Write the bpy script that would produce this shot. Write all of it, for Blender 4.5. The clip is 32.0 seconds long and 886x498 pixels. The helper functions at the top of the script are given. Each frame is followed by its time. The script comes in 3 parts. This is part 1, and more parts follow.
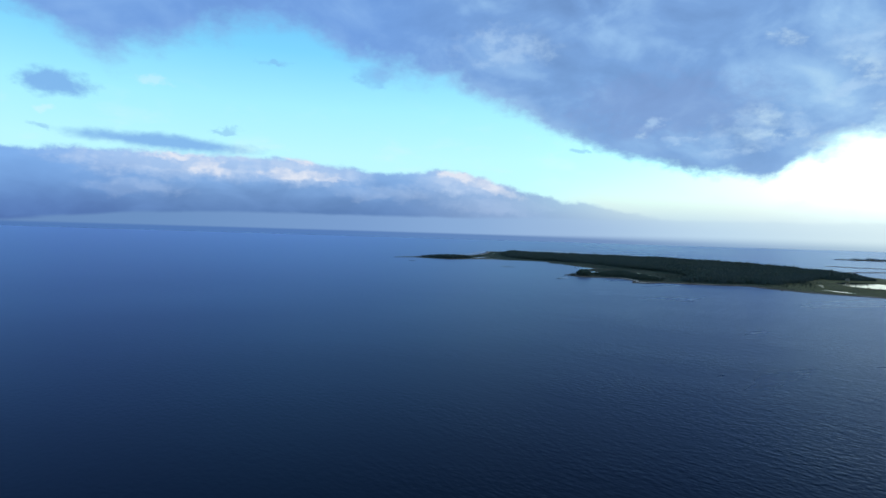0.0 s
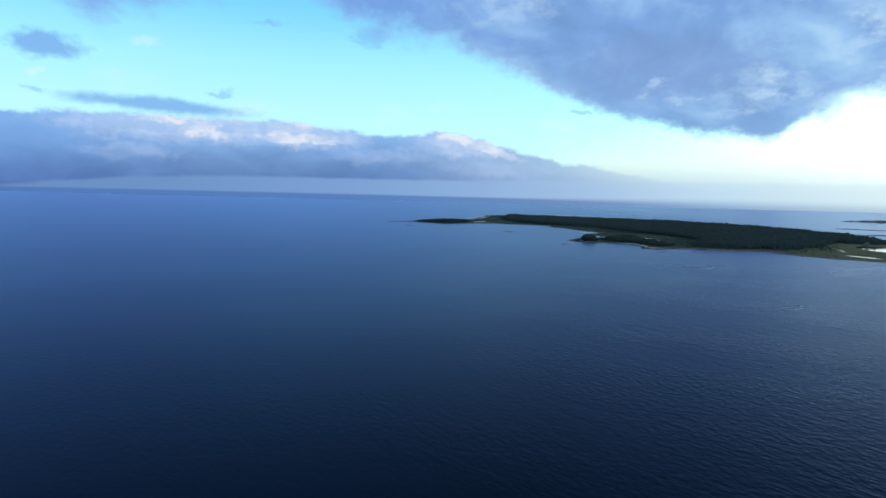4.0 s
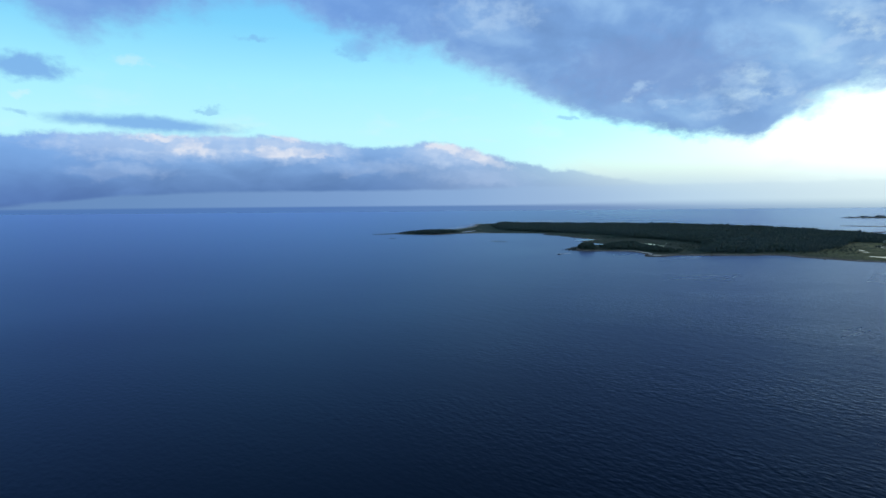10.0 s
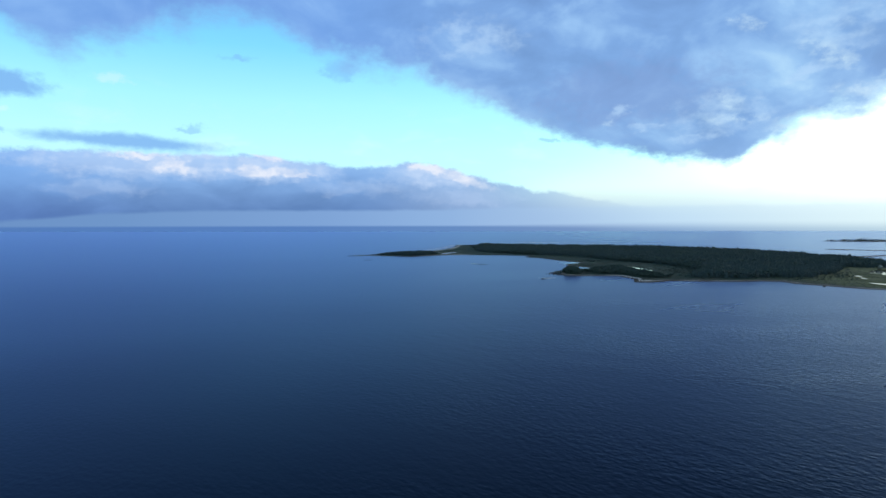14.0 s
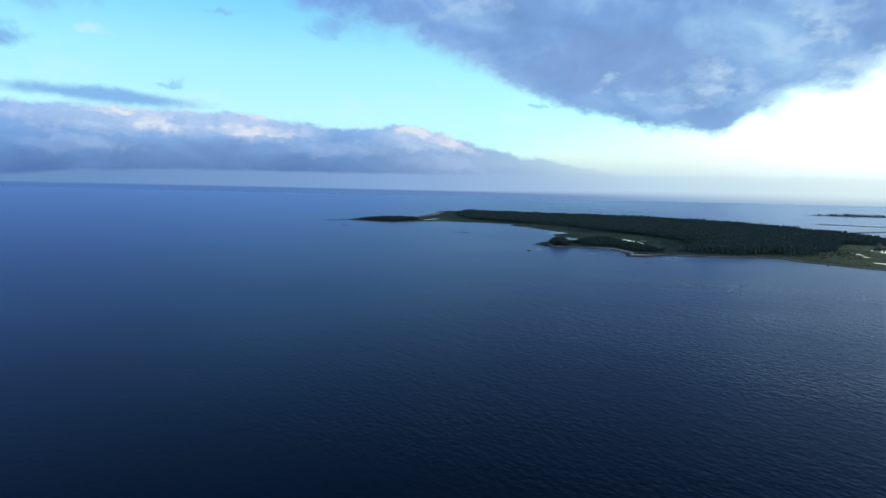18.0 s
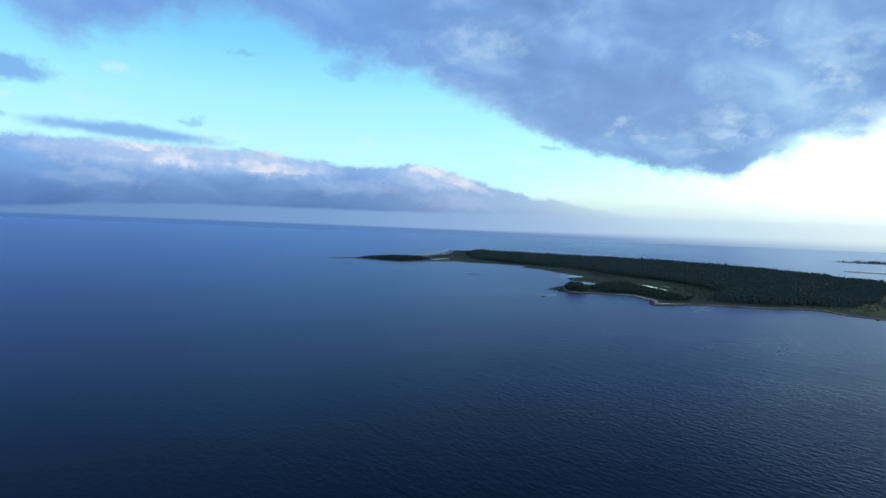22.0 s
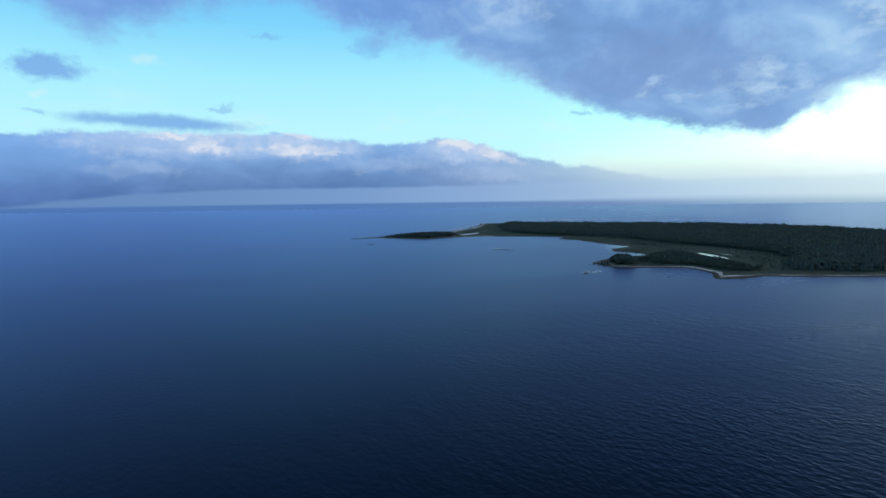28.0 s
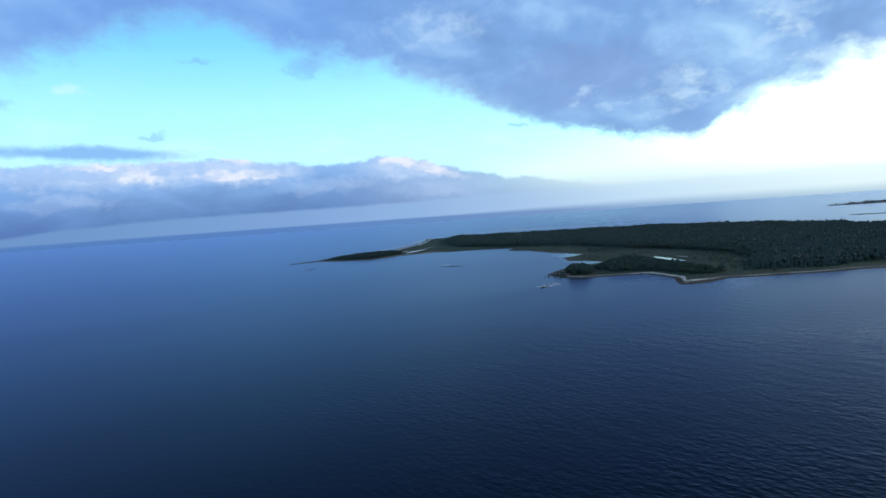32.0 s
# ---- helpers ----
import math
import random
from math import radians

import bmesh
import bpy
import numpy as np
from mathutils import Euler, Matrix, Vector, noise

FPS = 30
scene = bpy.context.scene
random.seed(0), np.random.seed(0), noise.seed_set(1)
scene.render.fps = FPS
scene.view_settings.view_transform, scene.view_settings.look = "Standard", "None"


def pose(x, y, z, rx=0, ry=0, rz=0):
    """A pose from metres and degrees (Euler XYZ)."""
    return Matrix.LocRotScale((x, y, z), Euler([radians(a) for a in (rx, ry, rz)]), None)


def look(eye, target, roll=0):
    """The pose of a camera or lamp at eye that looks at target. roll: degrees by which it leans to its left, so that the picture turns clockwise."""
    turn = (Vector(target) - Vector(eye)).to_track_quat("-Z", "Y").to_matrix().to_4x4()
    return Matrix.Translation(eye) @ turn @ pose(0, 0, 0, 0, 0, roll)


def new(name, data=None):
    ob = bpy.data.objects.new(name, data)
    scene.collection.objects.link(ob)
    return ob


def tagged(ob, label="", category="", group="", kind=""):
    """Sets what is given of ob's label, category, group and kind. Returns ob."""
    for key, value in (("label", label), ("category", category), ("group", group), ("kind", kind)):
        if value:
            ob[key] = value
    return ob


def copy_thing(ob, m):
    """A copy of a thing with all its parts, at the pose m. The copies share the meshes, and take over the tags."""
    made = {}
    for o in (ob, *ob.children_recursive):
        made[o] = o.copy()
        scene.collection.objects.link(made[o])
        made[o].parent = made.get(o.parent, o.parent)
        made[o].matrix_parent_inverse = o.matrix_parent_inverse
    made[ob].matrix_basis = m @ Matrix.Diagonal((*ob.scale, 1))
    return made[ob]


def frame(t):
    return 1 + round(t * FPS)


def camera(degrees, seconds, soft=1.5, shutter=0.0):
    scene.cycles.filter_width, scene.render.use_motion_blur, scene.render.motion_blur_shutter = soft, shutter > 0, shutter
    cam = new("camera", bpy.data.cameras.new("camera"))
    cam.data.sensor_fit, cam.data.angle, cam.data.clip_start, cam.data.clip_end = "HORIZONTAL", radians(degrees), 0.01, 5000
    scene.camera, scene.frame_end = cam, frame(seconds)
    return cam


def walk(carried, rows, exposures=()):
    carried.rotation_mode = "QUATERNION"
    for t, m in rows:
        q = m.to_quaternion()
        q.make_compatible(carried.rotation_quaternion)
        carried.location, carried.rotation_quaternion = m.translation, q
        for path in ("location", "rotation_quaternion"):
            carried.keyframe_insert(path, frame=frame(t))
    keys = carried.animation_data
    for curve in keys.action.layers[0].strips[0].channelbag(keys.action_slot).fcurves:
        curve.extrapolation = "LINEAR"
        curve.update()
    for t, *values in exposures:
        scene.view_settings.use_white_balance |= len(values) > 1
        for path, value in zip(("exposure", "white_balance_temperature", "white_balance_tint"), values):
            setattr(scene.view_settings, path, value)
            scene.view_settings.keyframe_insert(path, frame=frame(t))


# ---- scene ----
# Camera: a drone that flies about 14 m/s, 75 m above the sea, towards a wooded island.
# Rows: seconds, place in metres, yaw to the left, pitch and lean in degrees.
ROWS = [
    (0, 6.4, 0.5, 75.00, 3.395, -1.880, 1.760),
    (0.5, 6.4, 7.9, 74.99, 3.588, -3.741, 0.366),
    (1, 6.4, 15.3, 74.99, 4.644, -3.145, 1.460),
    (1.5, 6.5, 22.6, 74.99, 4.136, -3.275, 0.452),
    (2, 6.7, 30.0, 75.00, 3.684, -2.027, 0.198),
    (2.5, 6.9, 37.3, 75.00, 3.589, -2.830, -0.327),
    (3, 7.1, 44.6, 75.01, 3.061, -2.160, -0.077),
    (3.5, 7.4, 51.9, 75.03, 3.451, -4.461, 0.972),
    (5.5, 8.9, 81.1, 75.10, 2.737, -6.170, 2.224),
    (6, 9.3, 88.3, 75.12, 3.328, -3.382, 0.040),
    (6.5, 9.8, 95.6, 75.14, 3.416, -2.761, 2.595),
    (7, 10.3, 102.8, 75.17, 4.086, -2.416, 0.160),
    (7.5, 10.9, 110.0, 75.20, 3.976, -2.873, -0.027),
    (8, 11.5, 117.2, 75.23, 2.865, -1.605, -0.476),
    (8.5, 12.1, 124.4, 75.26, 1.995, -1.204, -0.448),
    (9, 12.7, 131.6, 75.29, 2.826, -2.842, -0.064),
    (9.5, 13.4, 138.8, 75.32, 1.874, -3.428, 1.842),
    (10, 14.1, 146.0, 75.35, 2.518, -4.554, -0.471),
    (10.5, 14.8, 153.1, 75.38, 1.626, -5.647, 1.448),
    (11, 15.5, 160.3, 75.42, 2.024, -5.217, -0.195),
    (11.5, 16.2, 167.4, 75.45, 1.909, -4.631, 1.614),
    (12, 17.0, 174.6, 75.48, 1.562, -5.878, 1.268),
    (12.5, 17.8, 181.7, 75.51, 1.172, -4.655, 0.775),
    (13, 18.5, 188.8, 75.54, 0.673, -6.945, 0.431),
    (13.5, 19.3, 195.9, 75.58, 1.123, -4.421, -0.187),
    (14, 20.1, 203.0, 75.61, 0.789, -2.586, -0.070),
    (14.5, 20.9, 210.1, 75.64, 0.983, -0.771, 0.103),
    (16.5, 24.2, 238.4, 75.75, -0.685, -3.363, 1.442),
    (17, 25.0, 245.5, 75.77, -0.184, -4.673, 1.266),
    (17.5, 25.8, 252.5, 75.79, -0.602, -5.689, 2.226),
    (18, 26.6, 259.6, 75.81, -0.714, -5.992, 1.359),
    (18.5, 27.4, 266.6, 75.83, 0.383, -7.128, -0.020),
    (19, 28.2, 273.7, 75.84, -0.957, -5.842, 1.776),
    (19.5, 29.0, 280.7, 75.86, 0.049, -7.577, 2.568),
    (20, 29.8, 287.7, 75.87, 0.278, -5.893, 1.783),
    (20.5, 30.5, 294.7, 75.87, 0.483, -3.720, 1.480),
    (21, 31.3, 301.8, 75.88, 0.366, -3.526, 3.122),
    (21.5, 32.0, 308.8, 75.88, 0.297, -1.790, 2.525),
    (22, 32.8, 315.8, 75.88, 0.524, -2.268, 2.344),
    (22.5, 33.4, 322.8, 75.87, 0.991, -4.134, 3.317),
    (23, 34.1, 329.8, 75.86, 1.465, -3.848, 1.165),
    (23.5, 34.8, 336.8, 75.85, 1.571, -4.606, 1.955),
    (24, 35.4, 343.8, 75.84, 1.982, -3.315, 0.825),
    (24.5, 36.0, 350.7, 75.82, 2.011, -4.681, 2.645),
    (25, 36.6, 357.7, 75.79, 2.723, -3.286, 3.476),
    (25.5, 37.2, 364.7, 75.76, 3.086, -3.733, 2.214),
    (27.5, 39.0, 392.6, 75.60, 3.107, -1.531, 2.133),
    (28, 39.4, 399.6, 75.55, 3.766, -4.882, -0.745),
    (28.5, 39.8, 406.5, 75.49, 3.145, -5.297, 0.225),
    (29, 40.1, 413.5, 75.43, 3.890, -6.025, -0.622),
    (29.5, 40.4, 420.5, 75.36, 2.439, -8.999, 0.683),
    (30, 40.6, 427.4, 75.29, 2.081, -7.358, -0.742),
    (30.5, 40.8, 434.4, 75.21, 2.893, -4.761, -2.937),
    (31, 40.9, 441.3, 75.12, 0.873, -3.266, -2.931),
    (31.5, 41.0, 448.3, 75.03, -0.026, -2.731, -3.374),
    (32, 41.0, 455.3, 74.93, -1.405, -3.560, -4.082),
]
cam = camera(74.0, 32.0, soft=1.6)
walk(cam, [(t, pose(x, y, z, 90 + pitch, 0, yaw) @ pose(0, 0, 0, 0, 0, lean)) for t, x, y, z, yaw, pitch, lean in ROWS],
     [(t, stops, 6850, 10) for t, stops in ((0, -0.05), (1, -0.08), (6, 0.05), (8, -0.02), (10, -0.08), (13, 0.02), (14, 0.06), (17, -0.09), (19, 0.03), (21, 0.08), (22, -0.03), (25, -0.02), (28, -0.1), (29, -0.02), (30, 0.2), (31, 0.17), (32, 0.1))])

# ---- world: evening sky with a thick cloud deck and a bank of cloud along the horizon ----
SUN_AZ, SUN_EL = 64.0, 13.0   # degrees to the right of +y, and up
world = bpy.data.worlds.new("evening_sky")
scene.world = world
world.use_nodes = True
wt = world.node_tree
wt.nodes.clear()


class Net:
    """Short ways to make nodes in one tree."""

    def __init__(self, tree):
        self.tree = tree

    def node(self, kind, **sockets):
        n = self.tree.nodes.new(kind)
        for key, value in sockets.items():
            self.put(n.inputs[key.replace("_", " ")], value)
        return n

    def put(self, socket, value):
        if isinstance(value, bpy.types.NodeSocket):
            self.tree.links.new(value, socket)
        else:
            socket.default_value = value

    def math(self, op, a, b=0.0, c=0.0, clamp=False):
        n = self.tree.nodes.new("ShaderNodeMath")
        n.operation, n.use_clamp = op, clamp
        for s, v in zip(n.inputs, (a, b, c)):
            self.put(s, v)
        return n.outputs[0]

    def step(self, value, low, high, a=0.0, b=1.0):
        n = self.tree.nodes.new("ShaderNodeMapRange")
        n.interpolation_type = "SMOOTHSTEP"
        for s, v in zip(n.inputs, (value, low, high, a, b)):
            self.put(s, v)
        return n.outputs[0]

    def mix(self, f, a, b, blend="MIX"):
        n = self.tree.nodes.new("ShaderNodeMix")
        n.data_type, n.blend_type = "RGBA", blend
        for s, v in ((n.inputs[0], f), (n.inputs[6], a), (n.inputs[7], b)):
            self.put(s, (*v, 1.0) if isinstance(v, tuple) and len(v) == 3 else v)
        return n.outputs[2]

    def ramp(self, value, stops, smooth="B_SPLINE"):
        n = self.tree.nodes.new("ShaderNodeValToRGB")
        n.color_ramp.interpolation = smooth
        marks = n.color_ramp.elements
        for k, (at, colour) in enumerate(stops):
            e = marks[k] if k < 2 else marks.new(at)
            e.position = at
            e.color = (*colour, 1.0) if isinstance(colour, tuple) else (colour, colour, colour, 1.0)
        self.put(n.inputs[0], value)
        return n.outputs[0]

    def noise(self, vector, scale, detail=4.0, rough=0.5, warp=0.0):
        n = self.node("ShaderNodeTexNoise", Vector=vector, Scale=scale, Detail=detail, Roughness=rough, Distortion=warp)
        return n.outputs[0]

    def vec(self, x, y, z=0.0):
        return self.node("ShaderNodeCombineXYZ", X=x, Y=y, Z=z).outputs[0]


w = Net(wt)
sky = wt.nodes.new("ShaderNodeTexSky")
sky.sky_type, sky.sun_disc = "NISHITA", False
sky.sun_elevation, sky.sun_rotation = radians(SUN_EL), radians(SUN_AZ)
sky.air_density, sky.dust_density, sky.ozone_density = 1.0, 1.2, 2.0
way = wt.nodes.new("ShaderNodeTexCoord").outputs["Generated"]
part_of = wt.nodes.new("ShaderNodeSeparateXYZ")
w.put(part_of.inputs[0], way)
wx, wy, wz = part_of.outputs
az = w.math("MULTIPLY", w.math("ARCTAN2", wx, wy), 57.2958)
el = w.math("MULTIPLY", w.math("ARCSINE", wz), 57.2958)

# the same directions as flat coordinates: stretched for layered cloud, rounder for heaps
flat = w.vec(w.math("MULTIPLY", az, 0.1), w.math("MULTIPLY", el, 0.24))
heap = w.vec(w.math("MULTIPLY", az, 0.1), w.math("MULTIPLY", el, 0.15))
heap_sunward = w.vec(w.math("MULTIPLY", w.math("ADD", az, 0.9), 0.1), w.math("MULTIPLY", w.math("ADD", el, 0.75), 0.15))
puff = w.noise(heap, 3.4, 5.0, 0.55)
puff_fine = w.noise(heap, 10.0, 5.0, 0.58)
layered = w.noise(flat, 2.0, 5.0, 0.52, 0.3)
mottle = w.noise(heap, 1.25, 6.0, 0.5, 0.35)
mottle_sunward = w.noise(heap_sunward, 1.25, 6.0, 0.5, 0.35)
broad = w.noise(heap, 0.75, 3.0, 0.5)


def edge(points, high):
    """A height in degrees that changes with the direction, from -60 to 60 degrees."""
    along = w.math("ADD", w.math("DIVIDE", az, 120.0), 0.5, clamp=True)
    return w.math("MULTIPLY", w.ramp(along, [((a + 60) / 120, (h + 2) / high) for a, h in points], "CARDINAL"), high)


def tint(points):
    """A colour that changes with the direction, from -60 to 60 degrees."""
    along = w.math("ADD", w.math("DIVIDE", az, 120.0), 0.5, clamp=True)
    return w.ramp(along, [((a + 60) / 120, c) for a, c in points], "LINEAR")


def wisp(a, e, wide, high, slope=0.0, torn=2.2, blown=1.0):
    """One small cloud or gap: its direction, half sizes in degrees, fall to the right and raggedness."""
    off_a = w.math("DIVIDE", w.math("ADD", w.math("SUBTRACT", az, a), w.math("MULTIPLY", blown_az, blown)), wide)
    off_e = w.math("DIVIDE", w.math("ADD", w.math("ADD", w.math("SUBTRACT", el, e), w.math("MULTIPLY", blown_el, blown)), w.math("MULTIPLY", w.math("SUBTRACT", az, a), slope)), high)
    r = w.math("SQRT", w.math("ADD", w.math("MULTIPLY", off_a, off_a), w.math("MULTIPLY", off_e, off_e)))
    return w.step(w.math("ADD", r, w.math("MULTIPLY", w.math("SUBTRACT", torn_noise, 0.5), torn)), 1.25, 0.4)


def most(values):
    total = values[0]
    for value in values[1:]:
        total = w.math("MAXIMUM", total, value)
    return total


blow = w.node("ShaderNodeSeparateColor", Color=w.node("ShaderNodeTexNoise", Vector=heap, Scale=4.5, Detail=4.0, Roughness=0.6).outputs[1]).outputs
blown_az = w.math("MULTIPLY", w.math("SUBTRACT", blow[0], 0.5), 5.0)
blown_el = w.math("MULTIPLY", w.math("SUBTRACT", blow[1], 0.5), 2.0)
torn_noise = w.math("ADD", w.math("MULTIPLY", puff, 0.5), w.math("MULTIPLY", puff_fine, 0.5))

# clear air: deep azure high in the west, turquoise lower down, white round the sun
clear = w.mix(1.0, sky.outputs[0], (0.17, 0.30, 0.465), "MULTIPLY")
clear = w.mix(1.0, clear, (1.32, 1.62, 1.58), "DARKEN")
west_air = w.ramp(w.math("DIVIDE", el, 24.0, clamp=True),
                  [(0.0, (0.58, 0.96, 1.03)), (0.28, (0.53, 1.0, 1.06)), (0.46, (0.40, 0.94, 1.07)), (0.66, (0.21, 0.72, 1.05)), (1.0, (0.08, 0.40, 0.95))], "LINEAR")
clear = w.mix(w.step(az, 30.0, 2.0, 0.0, 0.85), clear, west_air)
clear = w.mix(w.math("MULTIPLY", w.step(layered, 0.5, 0.75, 0.0, 0.35), w.step(el, 14.0, 6.0)), clear, (0.70, 0.95, 1.0))   # thin milky veils
clear = w.mix(w.math("MULTIPLY", w.math("MULTIPLY", w.step(az, 2.0, 14.0), w.step(az, 38.0, 22.0, 0.35, 1.0)), w.step(el, 6.5, 2.0, 0.0, 0.8)), clear, (0.78, 0.95, 0.92))

# the cloud deck: thick and grey-blue, its edge hanging lowest before the sun
deck_edge = edge([(-60, 14.0), (-40, 15.6), (-36.5, 14.3), (-32, 13.2), (-28, 14.8), (-22.7, 16.7), (-17, 17.2), (-12.8, 15.7), (-10.6, 14.7), (-6, 14.0), (-1, 12.5),
                  (5.5, 9.8), (11, 7.7), (15, 6.6), (18.5, 5.8), (22.3, 5.1), (25.4, 5.0), (26.6, 5.8), (28.0, 6.7), (30.5, 7.2), (33.5, 8.2), (38.8, 9.2), (60, 11)], 24.0)
over = w.math("SUBTRACT", w.math("ADD", el, 2.0), deck_edge)
frayed = w.math("MAXIMUM", w.step(az, -8.0, 10.0, 1.0, 0.42), w.step(az, 24.0, 31.0, 0.0, 1.0))
ragged = w.math("MULTIPLY", frayed, w.math("ADD", w.math("MULTIPLY", w.math("SUBTRACT", mottle, 0.5), 5.0), w.math("MULTIPLY", w.math("SUBTRACT", puff, 0.5), 3.4)))
depth_in = w.math("ADD", w.math("ADD", over, ragged), w.math("MULTIPLY", w.math("SUBTRACT", puff_fine, 0.5), 1.3))
deck_mask = w.step(depth_in, w.math("MULTIPLY", frayed, -0.9), w.math("ADD", w.math("MULTIPLY", frayed, 2.2), 0.1))
tone = w.math("ADD", w.math("MULTIPLY", w.math("SUBTRACT", mottle, 0.5), 0.75), w.math("MULTIPLY", w.math("SUBTRACT", broad, 0.5), 0.9))
tone = w.math("ADD", tone, w.math("MULTIPLY", w.math("SUBTRACT", mottle, mottle_sunward), 1.15))   # sides that face the sun are lighter
tone = w.math("ADD", tone, w.math("MULTIPLY", w.math("SUBTRACT", puff_fine, 0.5), 0.10))
tone = w.math("ADD", w.math("ADD", tone, 0.44), w.step(az, 16.0, 36.0, 0.0, 0.10), clamp=True)
deck_colour = w.ramp(tone, [(0.0, (0.145, 0.285, 0.60)), (0.42, (0.195, 0.38, 0.765)), (0.72, (0.295, 0.525, 0.90)), (1.0, (0.46, 0.72, 1.0))], "LINEAR")
deck_colour = w.mix(w.step(az, 6.0, -14.0, 0.0, 0.55), deck_colour, (0.145, 0.345, 0.85))
deck_colour = w.mix(w.math("MULTIPLY", wisp(17.0, 11.6, 9.0, 3.2), 0.5), deck_colour, (0.215, 0.34, 0.68))
rim = w.math("MULTIPLY", w.step(depth_in, 2.6, 0.2), w.step(az, -16.0, 2.0, 0.25, 0.6))
rim = w.math("MULTIPLY", rim, w.step(az, 12.0, 6.0, 0.25, 1.0))
deck_colour = w.mix(rim, deck_colour, (0.36, 0.60, 0.95))
gaps = most([wisp(25.1, 10.4, 1.6, 1.0, 0.6), wisp(25.4, 8.85, 2.6, 0.6), wisp(14.9, 9.15, 1.0, 0.35), wisp(32.2, 13.4, 2.2, 1.1, 0.5),
             wisp(26.4, 16.6, 1.3, 0.8, 0.3), wisp(29.6, 8.2, 2.4, 0.7, -0.25), wisp(34.2, 10.4, 2.2, 0.7)])
faint_gaps = most([wisp(24.4, 9.4, 4.6, 2.0), wisp(15.9, 10.2, 1.3, 0.8), wisp(30.6, 12.2, 1.6, 0.6, -0.3), wisp(18.6, 8.6, 2.0, 0.35),
                   wisp(33.0, 15.2, 4.0, 2.0), wisp(2.0, 17.0, 5.0, 2.0), wisp(22.0, 7.4, 3.0, 0.5)])
deck_colour = w.mix(w.math("MULTIPLY", w.math("MULTIPLY", faint_gaps, w.step(puff, 0.34, 0.62)), 0.58), deck_colour, (0.46, 0.68, 0.99))
deck_colour = w.mix(w.math("MULTIPLY", w.math("MULTIPLY", gaps, w.step(torn_noise, 0.38, 0.66)), 0.68), deck_colour, (0.62, 0.84, 1.02))
# unseen deck behind the drone, made brighter to light the land
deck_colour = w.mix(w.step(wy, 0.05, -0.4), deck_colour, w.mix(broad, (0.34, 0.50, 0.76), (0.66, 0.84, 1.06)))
# unseen deck overhead, made dark to dim the sea's reflections
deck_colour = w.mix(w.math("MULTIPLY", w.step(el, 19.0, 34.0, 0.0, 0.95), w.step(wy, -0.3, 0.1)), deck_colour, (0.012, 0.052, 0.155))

# the bank of heaped cloud along the horizon, its tops caught by the sun
bank_top = edge([(-60, 5.2), (-40, 5.5), (-36, 6.0), (-27.6, 6.2), (-19.5, 6.25), (-17.2, 6.45), (-14.9, 5.9), (-11.7, 5.6), (-8.5, 5.4), (-4.1, 5.8), (-0.3, 5.4),
                 (3.5, 4.2), (6.7, 3.4), (11.5, 2.8), (15.5, 1.9), (21.3, 1.0), (30, 0.4), (60, 0.3)], 24.0)
bank_low = edge([(-60, -0.5), (-40, -0.2), (-34, 0.45), (-27.7, 0.85), (-18, 1.1), (-7.4, 1.1), (0.8, 1.25), (9, 1.4), (60, 1.4)], 24.0)
lifted = w.math("ADD", el, 2.0)
puffed = w.math("ADD", w.math("MULTIPLY", w.math("SUBTRACT", puff, 0.5), 1.5), w.math("MULTIPLY", w.math("SUBTRACT", puff_fine, 0.5), 0.7))
under_top = w.math("ADD", w.math("SUBTRACT", bank_top, lifted), puffed)
bank_mask = w.math("MULTIPLY", w.step(under_top, -0.12, 0.38), w.step(az, 22.0, 1.0, 0.0, 1.0))
body_tone = w.math("ADD", w.math("DIVIDE", w.math("SUBTRACT", lifted, bank_low), 5.2), w.math("MULTIPLY", w.math("SUBTRACT", layered, 0.5), 0.75), clamp=True)
bank_colour = w.ramp(body_tone, [(0.0, (0.10, 0.215, 0.50)), (0.28, (0.135, 0.275, 0.61)), (0.6, (0.20, 0.39, 0.79)), (1.0, (0.29, 0.53, 0.96))], "LINEAR")
bank_colour = w.mix(w.step(az, -25.0, -39.0, 0.0, 0.75), bank_colour, w.mix(body_tone, (0.075, 0.165, 0.46), (0.17, 0.39, 0.88)))
bank_colour = w.mix(w.step(az, -10.0, 5.0, 0.0, 0.6), bank_colour, (0.38, 0.56, 0.87))
billow_shade = w.step(w.math("SUBTRACT", puff, w.noise(heap_sunward, 3.4, 5.0, 0.55)), -0.12, 0.12, 0.5, 1.0)
soft_light = most([wisp(-26.0, 5.4, 12.0, 1.6, 0.0, 1.5, 0.7), wisp(-16.5, 5.1, 6.0, 1.4, 0.0, 1.5, 0.7), wisp(-1.0, 4.7, 5.5, 1.4, 0.0, 1.5, 0.7),
                   w.math("MULTIPLY", most([wisp(-31.0, 2.9, 4.0, 0.9), wisp(1.5, 2.4, 5.5, 1.0), wisp(-9.0, 3.4, 6.0, 0.8)]), 0.35)])
bright_light = most([wisp(-17.3, 6.3, 1.5, 0.45, 0.2), wisp(-25.2, 5.0, 1.9, 0.75), wisp(-17.6, 4.75, 3.6, 0.5), wisp(-14.6, 4.45, 1.6, 0.25), wisp(-28.5, 5.85, 2.6, 0.3), wisp(-2.2, 5.45, 2.6, 0.5, 0.1), wisp(1.2, 4.3, 2.8, 0.55, 0.3)])
bank_colour = w.mix(w.math("MULTIPLY", w.math("MULTIPLY", soft_light, billow_shade), 0.85), bank_colour, (0.52, 0.675, 0.97))
